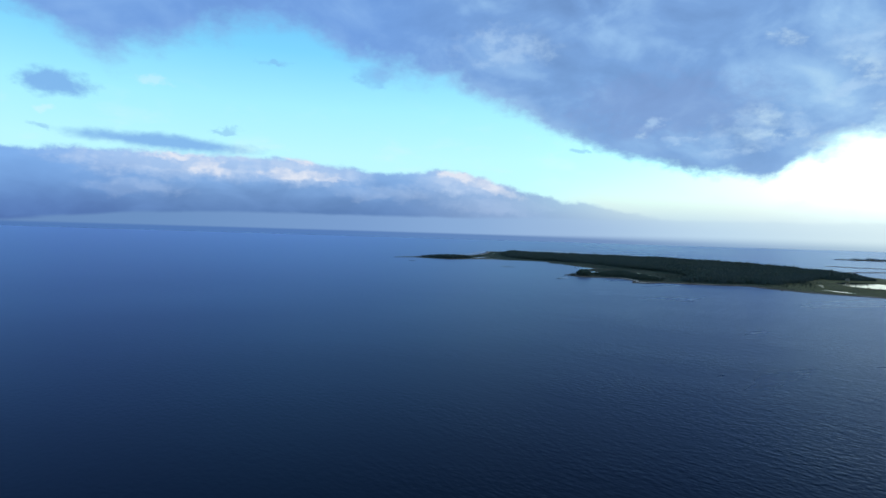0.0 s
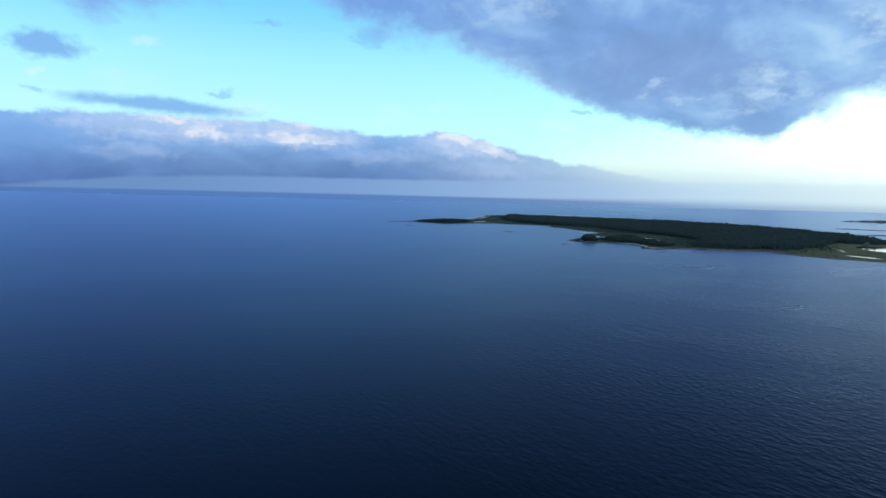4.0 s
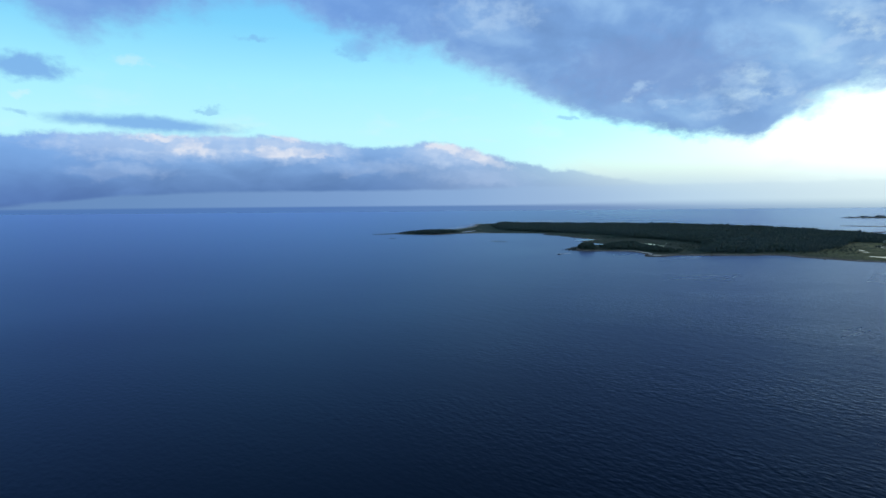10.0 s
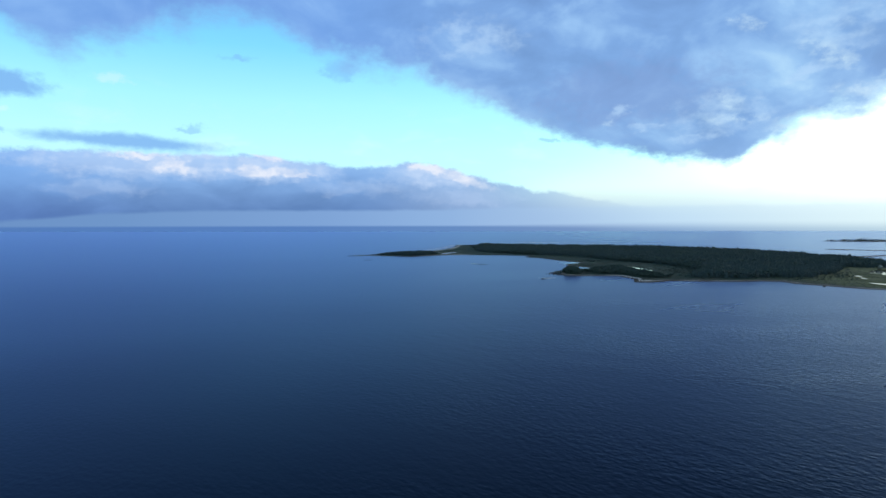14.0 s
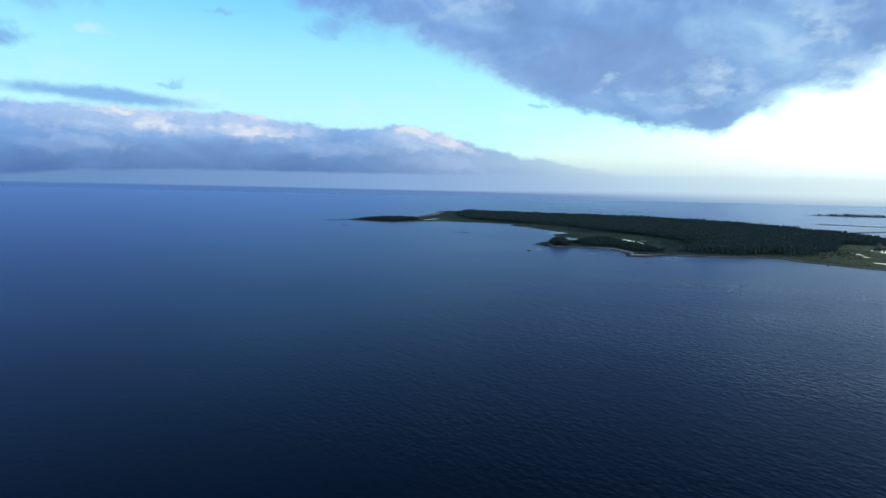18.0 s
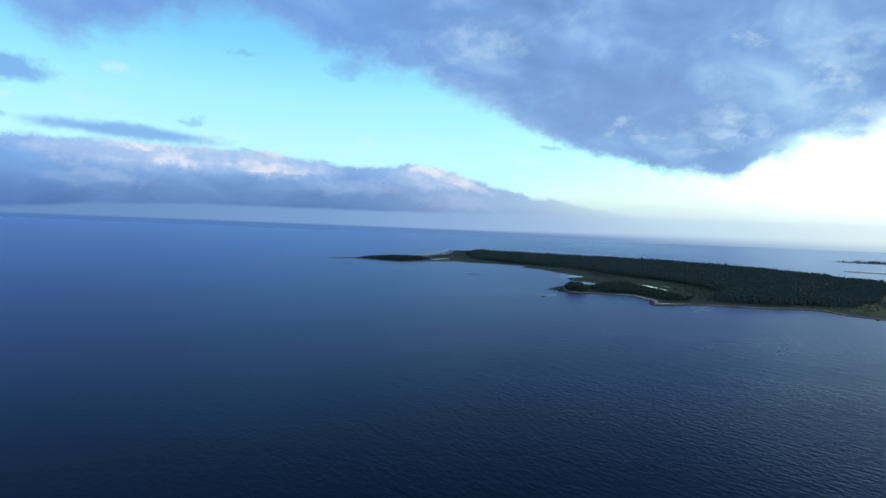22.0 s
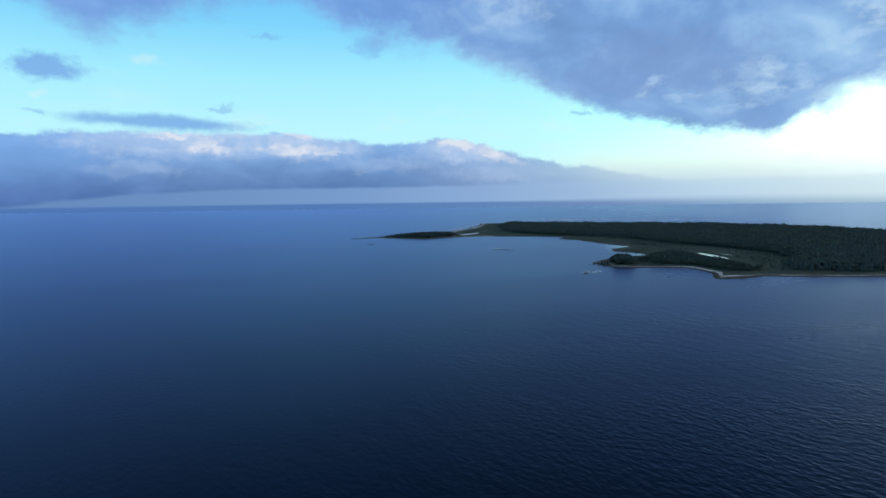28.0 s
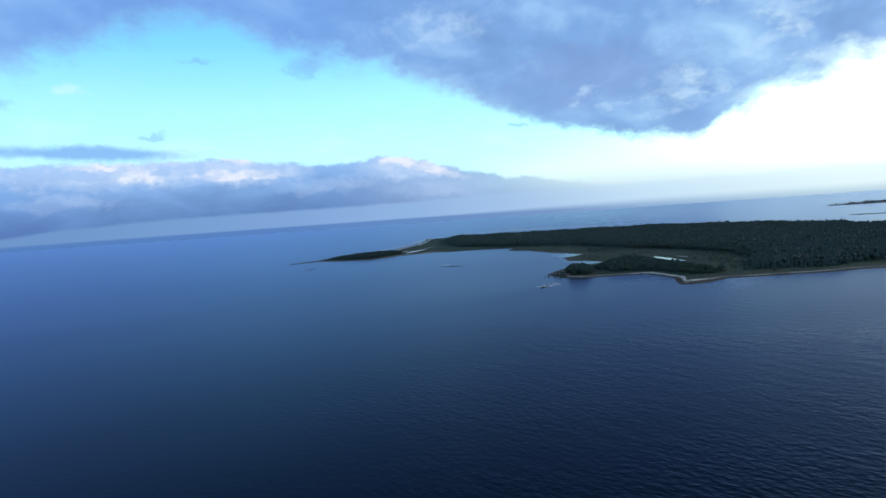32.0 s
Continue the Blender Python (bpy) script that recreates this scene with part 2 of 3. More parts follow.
bank_colour = w.mix(w.math("MULTIPLY", w.math("MULTIPLY", bright_light, billow_shade), 0.85), bank_colour, (0.82, 0.86, 1.0))

# grey air between the bank and the sea, paler towards the sun
below_bank = tint([(-60, (0.12, 0.24, 0.52)), (-30, (0.15, 0.30, 0.60)), (-12, (0.20, 0.365, 0.69)), (0, (0.265, 0.45, 0.77)), (10, (0.38, 0.58, 0.86)), (22, (0.50, 0.71, 0.93)), (36, (0.67, 0.86, 0.96)), (60, (0.9, 0.97, 0.95))])
small = most([wisp(-29.0, 6.9, 7.6, 0.72, 0.028, 1.1, 0.35), wisp(-36.9, 10.8, 2.6, 1.1, 0.0, 1.8, 0.6)])
faint = most([wisp(-10.6, 14.0, 1.5, 1.0), wisp(9.4, 7.8, 0.95, 0.28, 0.1, 1.0), wisp(-24.1, 8.25, 1.5, 0.25, -0.1), wisp(-19.6, 14.7, 1.6, 0.35), wisp(-38.0, 7.4, 1.3, 0.25)])
white_puff = most([wisp(-37.6, 8.7, 0.9, 0.35), wisp(-30.0, 12.2, 1.2, 0.6)])
colour = w.mix(w.step(el, 3.6, 0.3, 0.0, 0.9), clear, below_bank)
colour = w.mix(w.math("MULTIPLY", white_puff, 0.3), colour, (0.80, 0.96, 1.0))
colour = w.mix(w.math("MAXIMUM", w.math("MULTIPLY", small, 0.85), w.math("MULTIPLY", faint, 0.45)), colour, (0.19, 0.43, 0.89))
colour = w.mix(w.math("MULTIPLY", bank_mask, 0.95), colour, bank_colour)
strip = w.step(w.math("ADD", w.math("SUBTRACT", bank_low, lifted), w.math("MULTIPLY", w.math("SUBTRACT", layered, 0.5), 0.5)), -0.22, 0.16)
colour = w.mix(w.math("MULTIPLY", strip, w.step(az, 12.0, -4.0, 0.4, 0.95)), colour, below_bank)
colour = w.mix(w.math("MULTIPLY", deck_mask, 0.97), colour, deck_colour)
# the far sea up to the horizon, which dims into haze below the sun
far_sea = tint([(-60, (0.075, 0.19, 0.49)), (-15, (0.088, 0.21, 0.52)), (0, (0.12, 0.25, 0.54)), (12, (0.165, 0.29, 0.56)), (22, (0.25, 0.41, 0.66)), (36, (0.42, 0.60, 0.76)), (60, (0.5, 0.66, 0.78))])
colour = w.mix(w.step(el, w.step(az, 0.0, 25.0, -0.22, 0.25), w.step(az, 0.0, 25.0, -0.46, -0.85)), colour, far_sea)
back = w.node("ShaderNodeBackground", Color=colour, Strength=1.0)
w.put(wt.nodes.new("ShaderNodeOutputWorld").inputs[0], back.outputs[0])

sun = new("sun", bpy.data.lights.new("sun", "SUN"))
sun.data.energy, sun.data.angle, sun.data.color = 1.0, radians(12), (1.0, 0.94, 0.86)
toward = Vector((math.sin(radians(SUN_AZ)) * math.cos(radians(SUN_EL)), math.cos(radians(SUN_AZ)) * math.cos(radians(SUN_EL)), math.sin(radians(SUN_EL))))
sun.matrix_world = look(toward * 3000, (0, 0, 0))


# ---- materials ----
def material(name):
    m = bpy.data.materials.new(name)
    m.use_nodes = True
    net = Net(m.node_tree)
    return m, net, m.node_tree.nodes["Principled BSDF"]


def sea_material():
    m, n, b = material("sea_water")
    here = n.node("ShaderNodeNewGeometry").outputs["Position"]

    def train(turn, along, across):
        """Wave crests that run turn degrees to the right of +x, towards -y."""
        turned = n.node("ShaderNodeMapping", Vector=here, Rotation=(0, 0, radians(turn))).outputs[0]
        return n.node("ShaderNodeMapping", Vector=turned, Scale=(along, across, 0.2)).outputs[0]

    swell = n.noise(train(47, 0.30, 0.44), 1.0, 1.0, 0.5)
    chop = n.noise(train(38, 0.45, 0.80), 1.0, 2.0, 0.55)
    place = n.node("ShaderNodeSeparateXYZ", Vector=here).outputs
    lee = n.step(place[1], 620.0, 980.0, 1.2, 0.0)   # calmer under the island
    lee = n.math("MULTIPLY", lee, n.step(place[0], -60.0, 220.0, 0.3, 1.3))   # the breeze freshens towards the open east
    height = n.math("MULTIPLY", n.math("ADD", n.math("MULTIPLY", swell, 0.62), n.math("MULTIPLY", chop, 0.26)), lee)
    height = n.math("MULTIPLY", height, n.step(n.noise(train(20, 0.006, 0.012), 1.0, 3.0, 0.5), 0.32, 0.66, 0.45, 1.25))   # the breeze comes in patches
    wide = train(-30, 0.0025, 0.009)
    gust = n.noise(wide, 1.0, 4.0, 0.55, 0.8)
    bump = n.node("ShaderNodeBump", Strength=0.58, Distance=0.5, Height=height).outputs[0]
    shoal = n.step(n.math("DIVIDE", place[0], n.math("ADD", n.math("ABSOLUTE", place[1]), 400.0)), -0.30, 0.24)   # painted reflection: gloss tinted bluer to the west, greyer to the east; smoother eastward
    m.node_tree.nodes.remove(b)
    deep = n.node("ShaderNodeBsdfDiffuse", Color=n.mix(gust, (0.0002, 0.0040, 0.0085), (0.0003, 0.0054, 0.0115)))
    rough = n.math("ADD", n.step(gust, 0.15, 0.85, -0.02, 0.03), n.math("SUBTRACT", n.math("SUBTRACT", 0.385, n.math("MULTIPLY", shoal, 0.105)), n.step(place[0], 450.0, 1100.0, 0.0, 0.05)))
    gloss = n.node("ShaderNodeBsdfGlossy", Color=n.mix(shoal, (0.465, 0.582, 0.935), (0.505, 0.61, 0.795)), Normal=bump)
    # sheltered water behind the spit lies like a mirror
    still = n.math("MULTIPLY", n.math("MULTIPLY", n.step(place[1], 1115.0, 1150.0), n.step(place[1], 1350.0, 1290.0)), n.math("MULTIPLY", n.step(place[0], 205.0, 262.0), n.step(place[0], 330.0, 300.0)))
    n.put(gloss.inputs["Roughness"], n.mix(still, rough, (0.11, 0.11, 0.11)))
    film = n.node("ShaderNodeFresnel", IOR=1.245, Normal=bump)
    both = m.node_tree.nodes.new("ShaderNodeMixShader")
    for socket, value in zip(both.inputs, (film.outputs[0], deep.outputs[0], gloss.outputs[0])):
        n.put(socket, value)
    n.put(m.node_tree.nodes["Material Output"].inputs[0], both.outputs[0])
    return m


def ground_material():
    """Dark weed at the tide line, a pale cobble beach, marsh grass above."""
    m, n, b = material("island_ground")
    here = n.node("ShaderNodeNewGeometry").outputs["Position"]
    sep = n.node("ShaderNodeSeparateXYZ", Vector=here)
    z = sep.outputs[2]
    big = n.noise(here, 0.018, 4.0, 0.55)
    mid = n.noise(here, 0.09, 5.0, 0.6)
    fine = n.noise(here, 0.9, 4.0, 0.6)
    grass = n.mix(n.step(big, 0.38, 0.62), (0.015, 0.037, 0.025), (0.024, 0.049, 0.031))
    grass = n.mix(n.step(mid, 0.45, 0.7, 0.0, 0.7), grass, (0.014, 0.036, 0.025))
    grass = n.mix(n.step(fine, 0.4, 0.75, 0.0, 0.3), grass, (0.030, 0.054, 0.036))
    grass = n.mix(n.step(n.noise(here, 0.022, 3.0, 0.5), 0.54, 0.70, 0.0, 0.6), grass, (0.050, 0.044, 0.031))   # rusty sedge
    grass = n.mix(n.math("MULTIPLY", n.step(sep.outputs[0], 420.0, 520.0, 0.0, 0.8), n.step(mid, 0.25, 0.6)), grass, (0.105, 0.125, 0.046))   # drier meadow in the east
    sand = n.mix(fine, (0.44, 0.41, 0.365), (0.66, 0.62, 0.56))
    pebble = n.mix(fine, (0.075, 0.066, 0.058), (0.17, 0.148, 0.13))
    weed = n.mix(fine, (0.022, 0.018, 0.015), (0.05, 0.04, 0.03))
    zz = n.math("ADD", z, n.math("MULTIPLY", n.math("SUBTRACT", mid, 0.5), 0.5))
    mud = n.mix(fine, (0.04, 0.05, 0.038), (0.075, 0.085, 0.06))
    open_shore = n.math("MAXIMUM", n.step(n.math("ADD", sep.outputs[1], n.math("MULTIPLY", big, 30.0)), 1128.0, 1082.0), n.math("MULTIPLY", n.step(sep.outputs[0], 90.0, 40.0, 0.0, 0.9), n.step(sep.outputs[1], 1480.0, 1600.0, 0.5, 1.0)))
    broken = n.step(n.noise(here, 0.035, 3.0, 0.5), 0.42, 0.64, 0.05, 0.4)
    bright = n.math("MULTIPLY", n.math("MULTIPLY", n.step(sep.outputs[0], 232.0, 250.0), n.step(sep.outputs[0], 296.0, 270.0)), n.step(sep.outputs[1], 1060.0, 1046.0))   # a clean stretch of pale sand
    bright = n.math("MAXIMUM", bright, n.math("MULTIPLY", n.step(sep.outputs[0], 90.0, 40.0), n.step(sep.outputs[1], 1480.0, 1600.0)))
    beach = n.mix(n.math("MAXIMUM", bright, broken), pebble, sand)
    col = n.mix(n.step(zz, 0.26, 0.42), weed, n.mix(open_shore, mud, beach))
    col = n.mix(n.step(zz, 0.78, 0.98), col, grass)
    n.put(b.inputs["Base Color"], col)
    b.inputs["Roughness"].default_value = 0.95
    b.inputs["Specular IOR Level"].default_value = 0.2
    n.put(b.inputs["Normal"], n.node("ShaderNodeBump", Strength=0.5, Distance=0.6, Height=n.math("ADD", fine, mid)).outputs[0])
    return m


def leaf_material(name, dark, light, warm):
    m, n, b = material(name)
    isle = n.node("ShaderNodeNewGeometry").outputs["Random Per Island"]
    here = n.node("ShaderNodeNewGeometry").outputs["Position"]
    patch = n.noise(here, 0.02, 3.0, 0.5)
    col = n.mix(isle, dark, light)
    col = n.mix(n.step(patch, 0.5, 0.72, 0.0, 0.7), col, warm)
    col = n.mix(n.step(n.noise(here, 1.1, 3.0, 0.6), 0.35, 0.7, 0.0, 0.3), col, dark)
    n.put(b.inputs["Base Color"], col)
    b.inputs["Roughness"].default_value = 0.85
    b.inputs["Specular IOR Level"].default_value = 0.15
    return m


def plain_material(name, a, c, scale, rough, bump=0.4):
    m, n, b = material(name)
    here = n.node("ShaderNodeNewGeometry").outputs["Position"]
    f = n.noise(here, scale, 5.0, 0.6)
    n.put(b.inputs["Base Color"], n.mix(n.step(f, 0.3, 0.7), a, c))
    b.inputs["Roughness"].default_value = rough
    n.put(b.inputs["Normal"], n.node("ShaderNodeBump", Strength=bump, Distance=0.2, Height=f).outputs[0])
    return m


SEA = sea_material()
GROUND = ground_material()
# a bluish cast for distance haze is mixed into the needle colour
SPRUCE = leaf_material("spruce_needles", (0.027, 0.048, 0.050), (0.037, 0.059, 0.057), (0.036, 0.058, 0.049))
SCRUB = leaf_material("scrub_leaves", (0.026, 0.046, 0.041), (0.038, 0.061, 0.049), (0.041, 0.058, 0.042))
BARK = plain_material("bark", (0.06, 0.045, 0.035), (0.12, 0.095, 0.075), 2.0, 0.9)
ROCK = plain_material("wet_rock", (0.022, 0.022, 0.023), (0.065, 0.062, 0.06), 0.8, 0.6)
HEATH = plain_material("dark_heath", (0.022, 0.032, 0.03), (0.045, 0.05, 0.042), 0.05, 0.95)
CALM, _net, _shader = material("calm_pond")
_shader.inputs["Base Color"].default_value = (0.012, 0.016, 0.014, 1)
_shader.inputs["IOR"].default_value = 1.333
_here = _net.node("ShaderNodeNewGeometry").outputs["Position"]
_net.put(_shader.inputs["Roughness"], _net.step(_net.noise(_here, 0.2, 3.0), 0.3, 0.7, 0.03, 0.09))
_net.put(_shader.inputs["Normal"], _net.node("ShaderNodeBump", Strength=0.1, Distance=0.05, Height=_net.noise(_here, 1.5, 3.0)).outputs[0])
COBBLE = plain_material("beach_cobble", (0.035, 0.032, 0.03), (0.15, 0.14, 0.125), 0.5, 0.9)
FOAM, _net, _shader = material("sea_foam")   # thin froth that lets the low light through
_froth = _net.mix(_net.noise(_net.node("ShaderNodeNewGeometry").outputs["Position"], 0.7, 4.0), (0.74, 0.77, 0.8), (0.88, 0.9, 0.9))
_both = FOAM.node_tree.nodes.new("ShaderNodeAddShader")
_net.put(_both.inputs[0], _net.node("ShaderNodeBsdfDiffuse", Color=_net.mix(1.0, _froth, (0.6, 0.6, 0.6), "MULTIPLY")).outputs[0])
_net.put(_both.inputs[1], _net.node("ShaderNodeBsdfTranslucent", Color=_net.mix(1.0, _froth, (0.4, 0.4, 0.4), "MULTIPLY")).outputs[0])
_net.put(FOAM.node_tree.nodes["Material Output"].inputs[0], _both.outputs[0])


# ---- shapes ----
def hashed(ix, iy, seed):
    v = np.sin(ix * 127.1 + iy * 311.7 + seed * 74.7) * 43758.5453
    return v - np.floor(v)


def smooth_noise(x, y, size, seed=0, octaves=4):
    """Layered value noise from -1 to 1, over places in metres."""
    total, gain, norm = 0.0, 1.0, 0.0
    for o in range(octaves):
        u, v = x / size, y / size
        iu, iv = np.floor(u), np.floor(v)
        fu, fv = u - iu, v - iv
        fu, fv = fu * fu * (3 - 2 * fu), fv * fv * (3 - 2 * fv)
        s = seed + 17 * o
        low = hashed(iu, iv, s) * (1 - fu) + hashed(iu + 1, iv, s) * fu
        high = hashed(iu, iv + 1, s) * (1 - fu) + hashed(iu + 1, iv + 1, s) * fu
        total = total + gain * (2 * (low * (1 - fv) + high * fv) - 1)
        norm, gain, size = norm + gain, gain * 0.5, size * 0.5
    return total / norm


def inside_distance(x, y, ring):
    """Metres to the ring's edge: positive inside, negative outside."""
    p = np.array(ring, float)
    q = np.roll(p, -1, 0)
    best = np.full(x.shape, 1e12)
    odd = np.zeros(x.shape, bool)
    for (ax, ay), (bx, by) in zip(p, q):
        dx, dy = bx - ax, by - ay
        f = np.clip(((x - ax) * dx + (y - ay) * dy) / (dx * dx + dy * dy + 1e-9), 0, 1)
        best = np.minimum(best, (x - ax - f * dx) ** 2 + (y - ay - f * dy) ** 2)
        cross = (ay > y) != (by > y)
        odd ^= cross & (x < (bx - ax) * (y - ay) / (by - ay + 1e-12) + ax)
    return np.where(odd, 1, -1) * np.sqrt(best)


def pool_distance(x, y, cx, cy, long, wide, turn):
    """About the metres inside an oval pool; its long axis is turned from +x by degrees."""
    c, s = math.cos(radians(turn)), math.sin(radians(turn))
    u, v = (x - cx) * c + (y - cy) * s, -(x - cx) * s + (y - cy) * c
    r = np.sqrt((u / long) ** 2 + (v / wide) ** 2)
    return (1 - r) * min(long, wide)


def mesh_from(name, verts, faces, mat, smooth=False):
    me = bpy.data.meshes.new(name)
    verts, faces = np.asarray(verts, np.float32), np.asarray(faces, np.int32)
    k = faces.shape[1]
    me.vertices.add(len(verts))
    me.vertices.foreach_set("co", verts.ravel())
    me.loops.add(faces.size)
    me.loops.foreach_set("vertex_index", faces.ravel())
    me.polygons.add(len(faces))
    me.polygons.foreach_set("loop_start", np.arange(0, faces.size, k, dtype=np.int32))
    me.polygons.foreach_set("use_smooth", np.full(len(faces), smooth))
    me.update(calc_edges=True)
    me.materials.append(mat)
    return me


def land(name, x0, x1, y0, y1, step, height, mat, floor=-1.2):
    """A sheet of land from a height function; what lies well under the sea is left out."""
    xs, ys = np.arange(x0, x1 + step, step), np.arange(y0, y1 + step, step)
    gx, gy = np.meshgrid(xs, ys)
    gz = height(gx, gy)
    idx = np.arange(gx.size).reshape(gx.shape)
    quads = np.stack([idx[:-1, :-1], idx[:-1, 1:], idx[1:, 1:], idx[1:, :-1]], -1).reshape(-1, 4)
    keep = (gz.ravel()[quads] > floor).any(1)
    quads = quads[keep]
    used = np.unique(quads)
    remap = np.full(gx.size, -1)
    remap[used] = np.arange(len(used))
    verts = np.stack([gx.ravel(), gy.ravel(), gz.ravel()], -1)[used]
    return new(name, mesh_from(name, verts, remap[quads], mat, True))


# ---- sea ----
def sea():
    """One sheet that reaches past the horizon: waves where the drone passes, flat far out."""
    rng = np.random.RandomState(23)
    (x0, x1), (y0, y1), far = (-160, 640), (90, 1030), 6500
    xs, ys = np.linspace(x0, x1, 360), np.linspace(y0, y1, 420)
    gx, gy = np.meshgrid(xs, ys)
    z = np.zeros(gx.shape)
    for _ in range(44):   # crests run about 47 degrees to the right of +x
        length, turn = rng.uniform(5.5, 13.0), radians(43 + rng.normal(0, 20))
        k = 2 * math.pi / length
        z += 0.0030 / k * np.sin(k * (gx * math.cos(turn) + gy * math.sin(turn)) + rng.uniform(0, 6.283))
    gusts = np.clip(0.75 + 0.7 * smooth_noise(gx, gy, 120, 83, 3), 0.25, 1.5)
    east = 0.3 + 0.7 * np.clip((gx + 80) / 260, 0, 1)
    border = np.clip((gx - x0) / 60, 0, 1) * np.clip((x1 - gx) / 60, 0, 1) * np.clip((gy - y0) / 20, 0, 1) * np.clip((1010 - gy) / 260, 0, 1)
    z = z * gusts * east * border
    idx = np.arange(gx.size).reshape(gx.shape)
    quads = np.stack([idx[:-1, :-1], idx[:-1, 1:], idx[1:, 1:], idx[1:, :-1]], -1).reshape(-1, 4)
    near, n = [idx[0, 0], idx[0, -1], idx[-1, -1], idx[-1, 0]], gx.size
    ring = [(n + k, n + (k + 1) % 4, near[(k + 1) % 4], near[k]) for k in range(4)]   # four flat sheets round the waves
    verts = np.concatenate([np.stack([gx, gy, z], -1).reshape(-1, 3), [(-far, -far, 0), (far, -far, 0), (far, far, 0), (-far, far, 0)]])
    me = mesh_from("sea", verts, np.concatenate([quads, ring]), SEA, True)
    for face in me.polygons[-4:]:
        face.use_smooth = False
    return tagged(new("water", me), "deep blue rippled sea under an evening sky", "sea", kind="structure")


sea()

# ---- the island ----
BAY = [(-208, 1527), (-168, 1550), (-103, 1518), (-65, 1502), (-20, 1545), (45, 1575), (95, 1565), (140, 1558), (205, 1530),
       (184, 1480), (212, 1442), (232, 1395), (244, 1362), (274, 1298), (238, 1260), (232, 1222), (266, 1168), (228, 1148), (212, 1140), (173, 1078)]
SOUTH = [(183, 1046), (203, 1035), (232, 1034), (260, 1032), (268, 985), (258, 947), (273, 948), (298, 966), (330, 962), (380, 955),
         (420, 960), (446, 955), (449, 928), (471, 903), (492, 872), (525, 858), (557, 836), (620, 800), (720, 760), (820, 760)]
NORTH = [(900, 860), (880, 1010), (850, 1110), (850, 1250), (850, 1400), (830, 1570), (755, 1760), (640, 1900), (490, 2000), (300, 2055),
         (130, 2110), (44, 2165), (38, 2030), (14, 1880), (-31, 1745), (-55, 1640), (-140, 1585), (-188, 1555)]
COAST = BAY + SOUTH + NORTH
POND_LEVEL = 0.85
POOLS = [(566, 986, 9, 3.5, 60), (326, 1144, 38, 5.2, 94), (349, 1158, 13, 2.4, 98), (17, 1640, 40, 9, 66), (44, 1738, 42, 4.5, 58), (-6, 1656, 16, 6, 30), (690, 1040, 86, 60, 75), (543, 906, 25, 10, 112), (582, 1020, 10, 5, 60), (298, 1380, 14, 5, 100)]


LEDGES = [(283, 950, 20, 8, 8), (171, 1060, 13, 9, 60)]   # weedy rock just above the tide


def shore(x, y):
    marsh = np.clip((y - 1150) / 60, 0, 1) * np.clip((320 - x) / 40, 0, 1) * np.clip((x + 20) / 60, 0, 1)   # ragged where the marsh meets the bay
    return inside_distance(x, y, COAST) + 4.0 * smooth_noise(x, y, 45, 3) + 1.5 * smooth_noise(x, y, 9, 5, 2) + 9.0 * marsh * smooth_noise(x, y, 30, 13, 3)


def island_height(x, y):
    d = shore(x, y)
    beach = 4 + 16 * np.clip((60 - x) / 30, 0, 1) * np.clip((y - 1590) / 40, 0, 1)
    z = np.where(d < 0, 0.28 + d * 0.042, 0.28 + 1.05 * (1 - np.exp(-np.maximum(d, 0) / beach)) + 1.6 * (1 - np.exp(-np.maximum(d, 0) / 180)))
    z = z + np.where(d > 4, 0.2 * smooth_noise(x, y, 35, 9), 0)
    for pool in POOLS:
        z = np.minimum(z, POND_LEVEL - 0.25 * (pool_distance(x, y, *pool) + 3.4 * smooth_noise(x, y, 14, 21, 3)))
    for ledge in LEDGES:
        z = np.minimum(z, 0.15 + 0.12 * np.maximum(-pool_distance(x, y, *ledge), 0) + 0.1 * smooth_noise(x, y, 5, 27, 2))
    return np.maximum(z, -2.5)


island = land("ground", -240, 930, 740, 2200, 4.0, island_height, GROUND)
for k, (cx, cy, long, wide, turn) in enumerate(POOLS):   # calm water that fills the hollows
    c, s = math.cos(radians(turn)), math.sin(radians(turn))
    rim = [(1.2 * long * math.cos(a), 1.5 * wide * math.sin(a)) for a in np.arange(40) * math.pi / 20]
    pond_mesh = bpy.data.meshes.new("pond")
    pond_mesh.from_pydata([(cx + u * c - v * s, cy + u * s + v * c, POND_LEVEL) for u, v in rim], [], [tuple(range(40))])
    pond_mesh.materials.append(CALM)
    tagged(new("water_pond", pond_mesh), "calm shallow pond mirroring the pale sky", "pond", kind="structure")
tagged(island, "low island with olive marsh grass and a pale cobble shore", "island", kind="structure")


# ---- trees ----
def conifer_shape(seed, tiers, sides):
    """A ragged spruce one metre tall and about 0.36 m wide: drooping tiers of uneven boughs."""
    rng = np.random.RandomState(seed)
    verts, faces = [], []
    for k in range(tiers):
        low = 0.06 + 0.80 * k / tiers
        top = min(1.0, low + 0.30 + 0.05 * rng.rand())
        wide = 0.19 * (1 - k / tiers) ** 0.8 + 0.025
        a0 = rng.rand() * 6.28
        lean = rng.uniform(-0.015, 0.015, 2)
        tip = len(verts)
        verts.append((lean[0], lean[1], top))
        for s in range(sides):
            r = wide * rng.uniform(0.55, 1.25)
            a = a0 + 6.283 * (s + rng.uniform(-0.3, 0.3)) / sides
            verts.append((r * math.cos(a), r * math.sin(a), low + rng.uniform(-0.05, 0.05)))
        faces += [(tip, tip + 1 + s, tip + 1 + (s + 1) % sides) for s in range(sides)]
    return np.array(verts), np.array(faces)


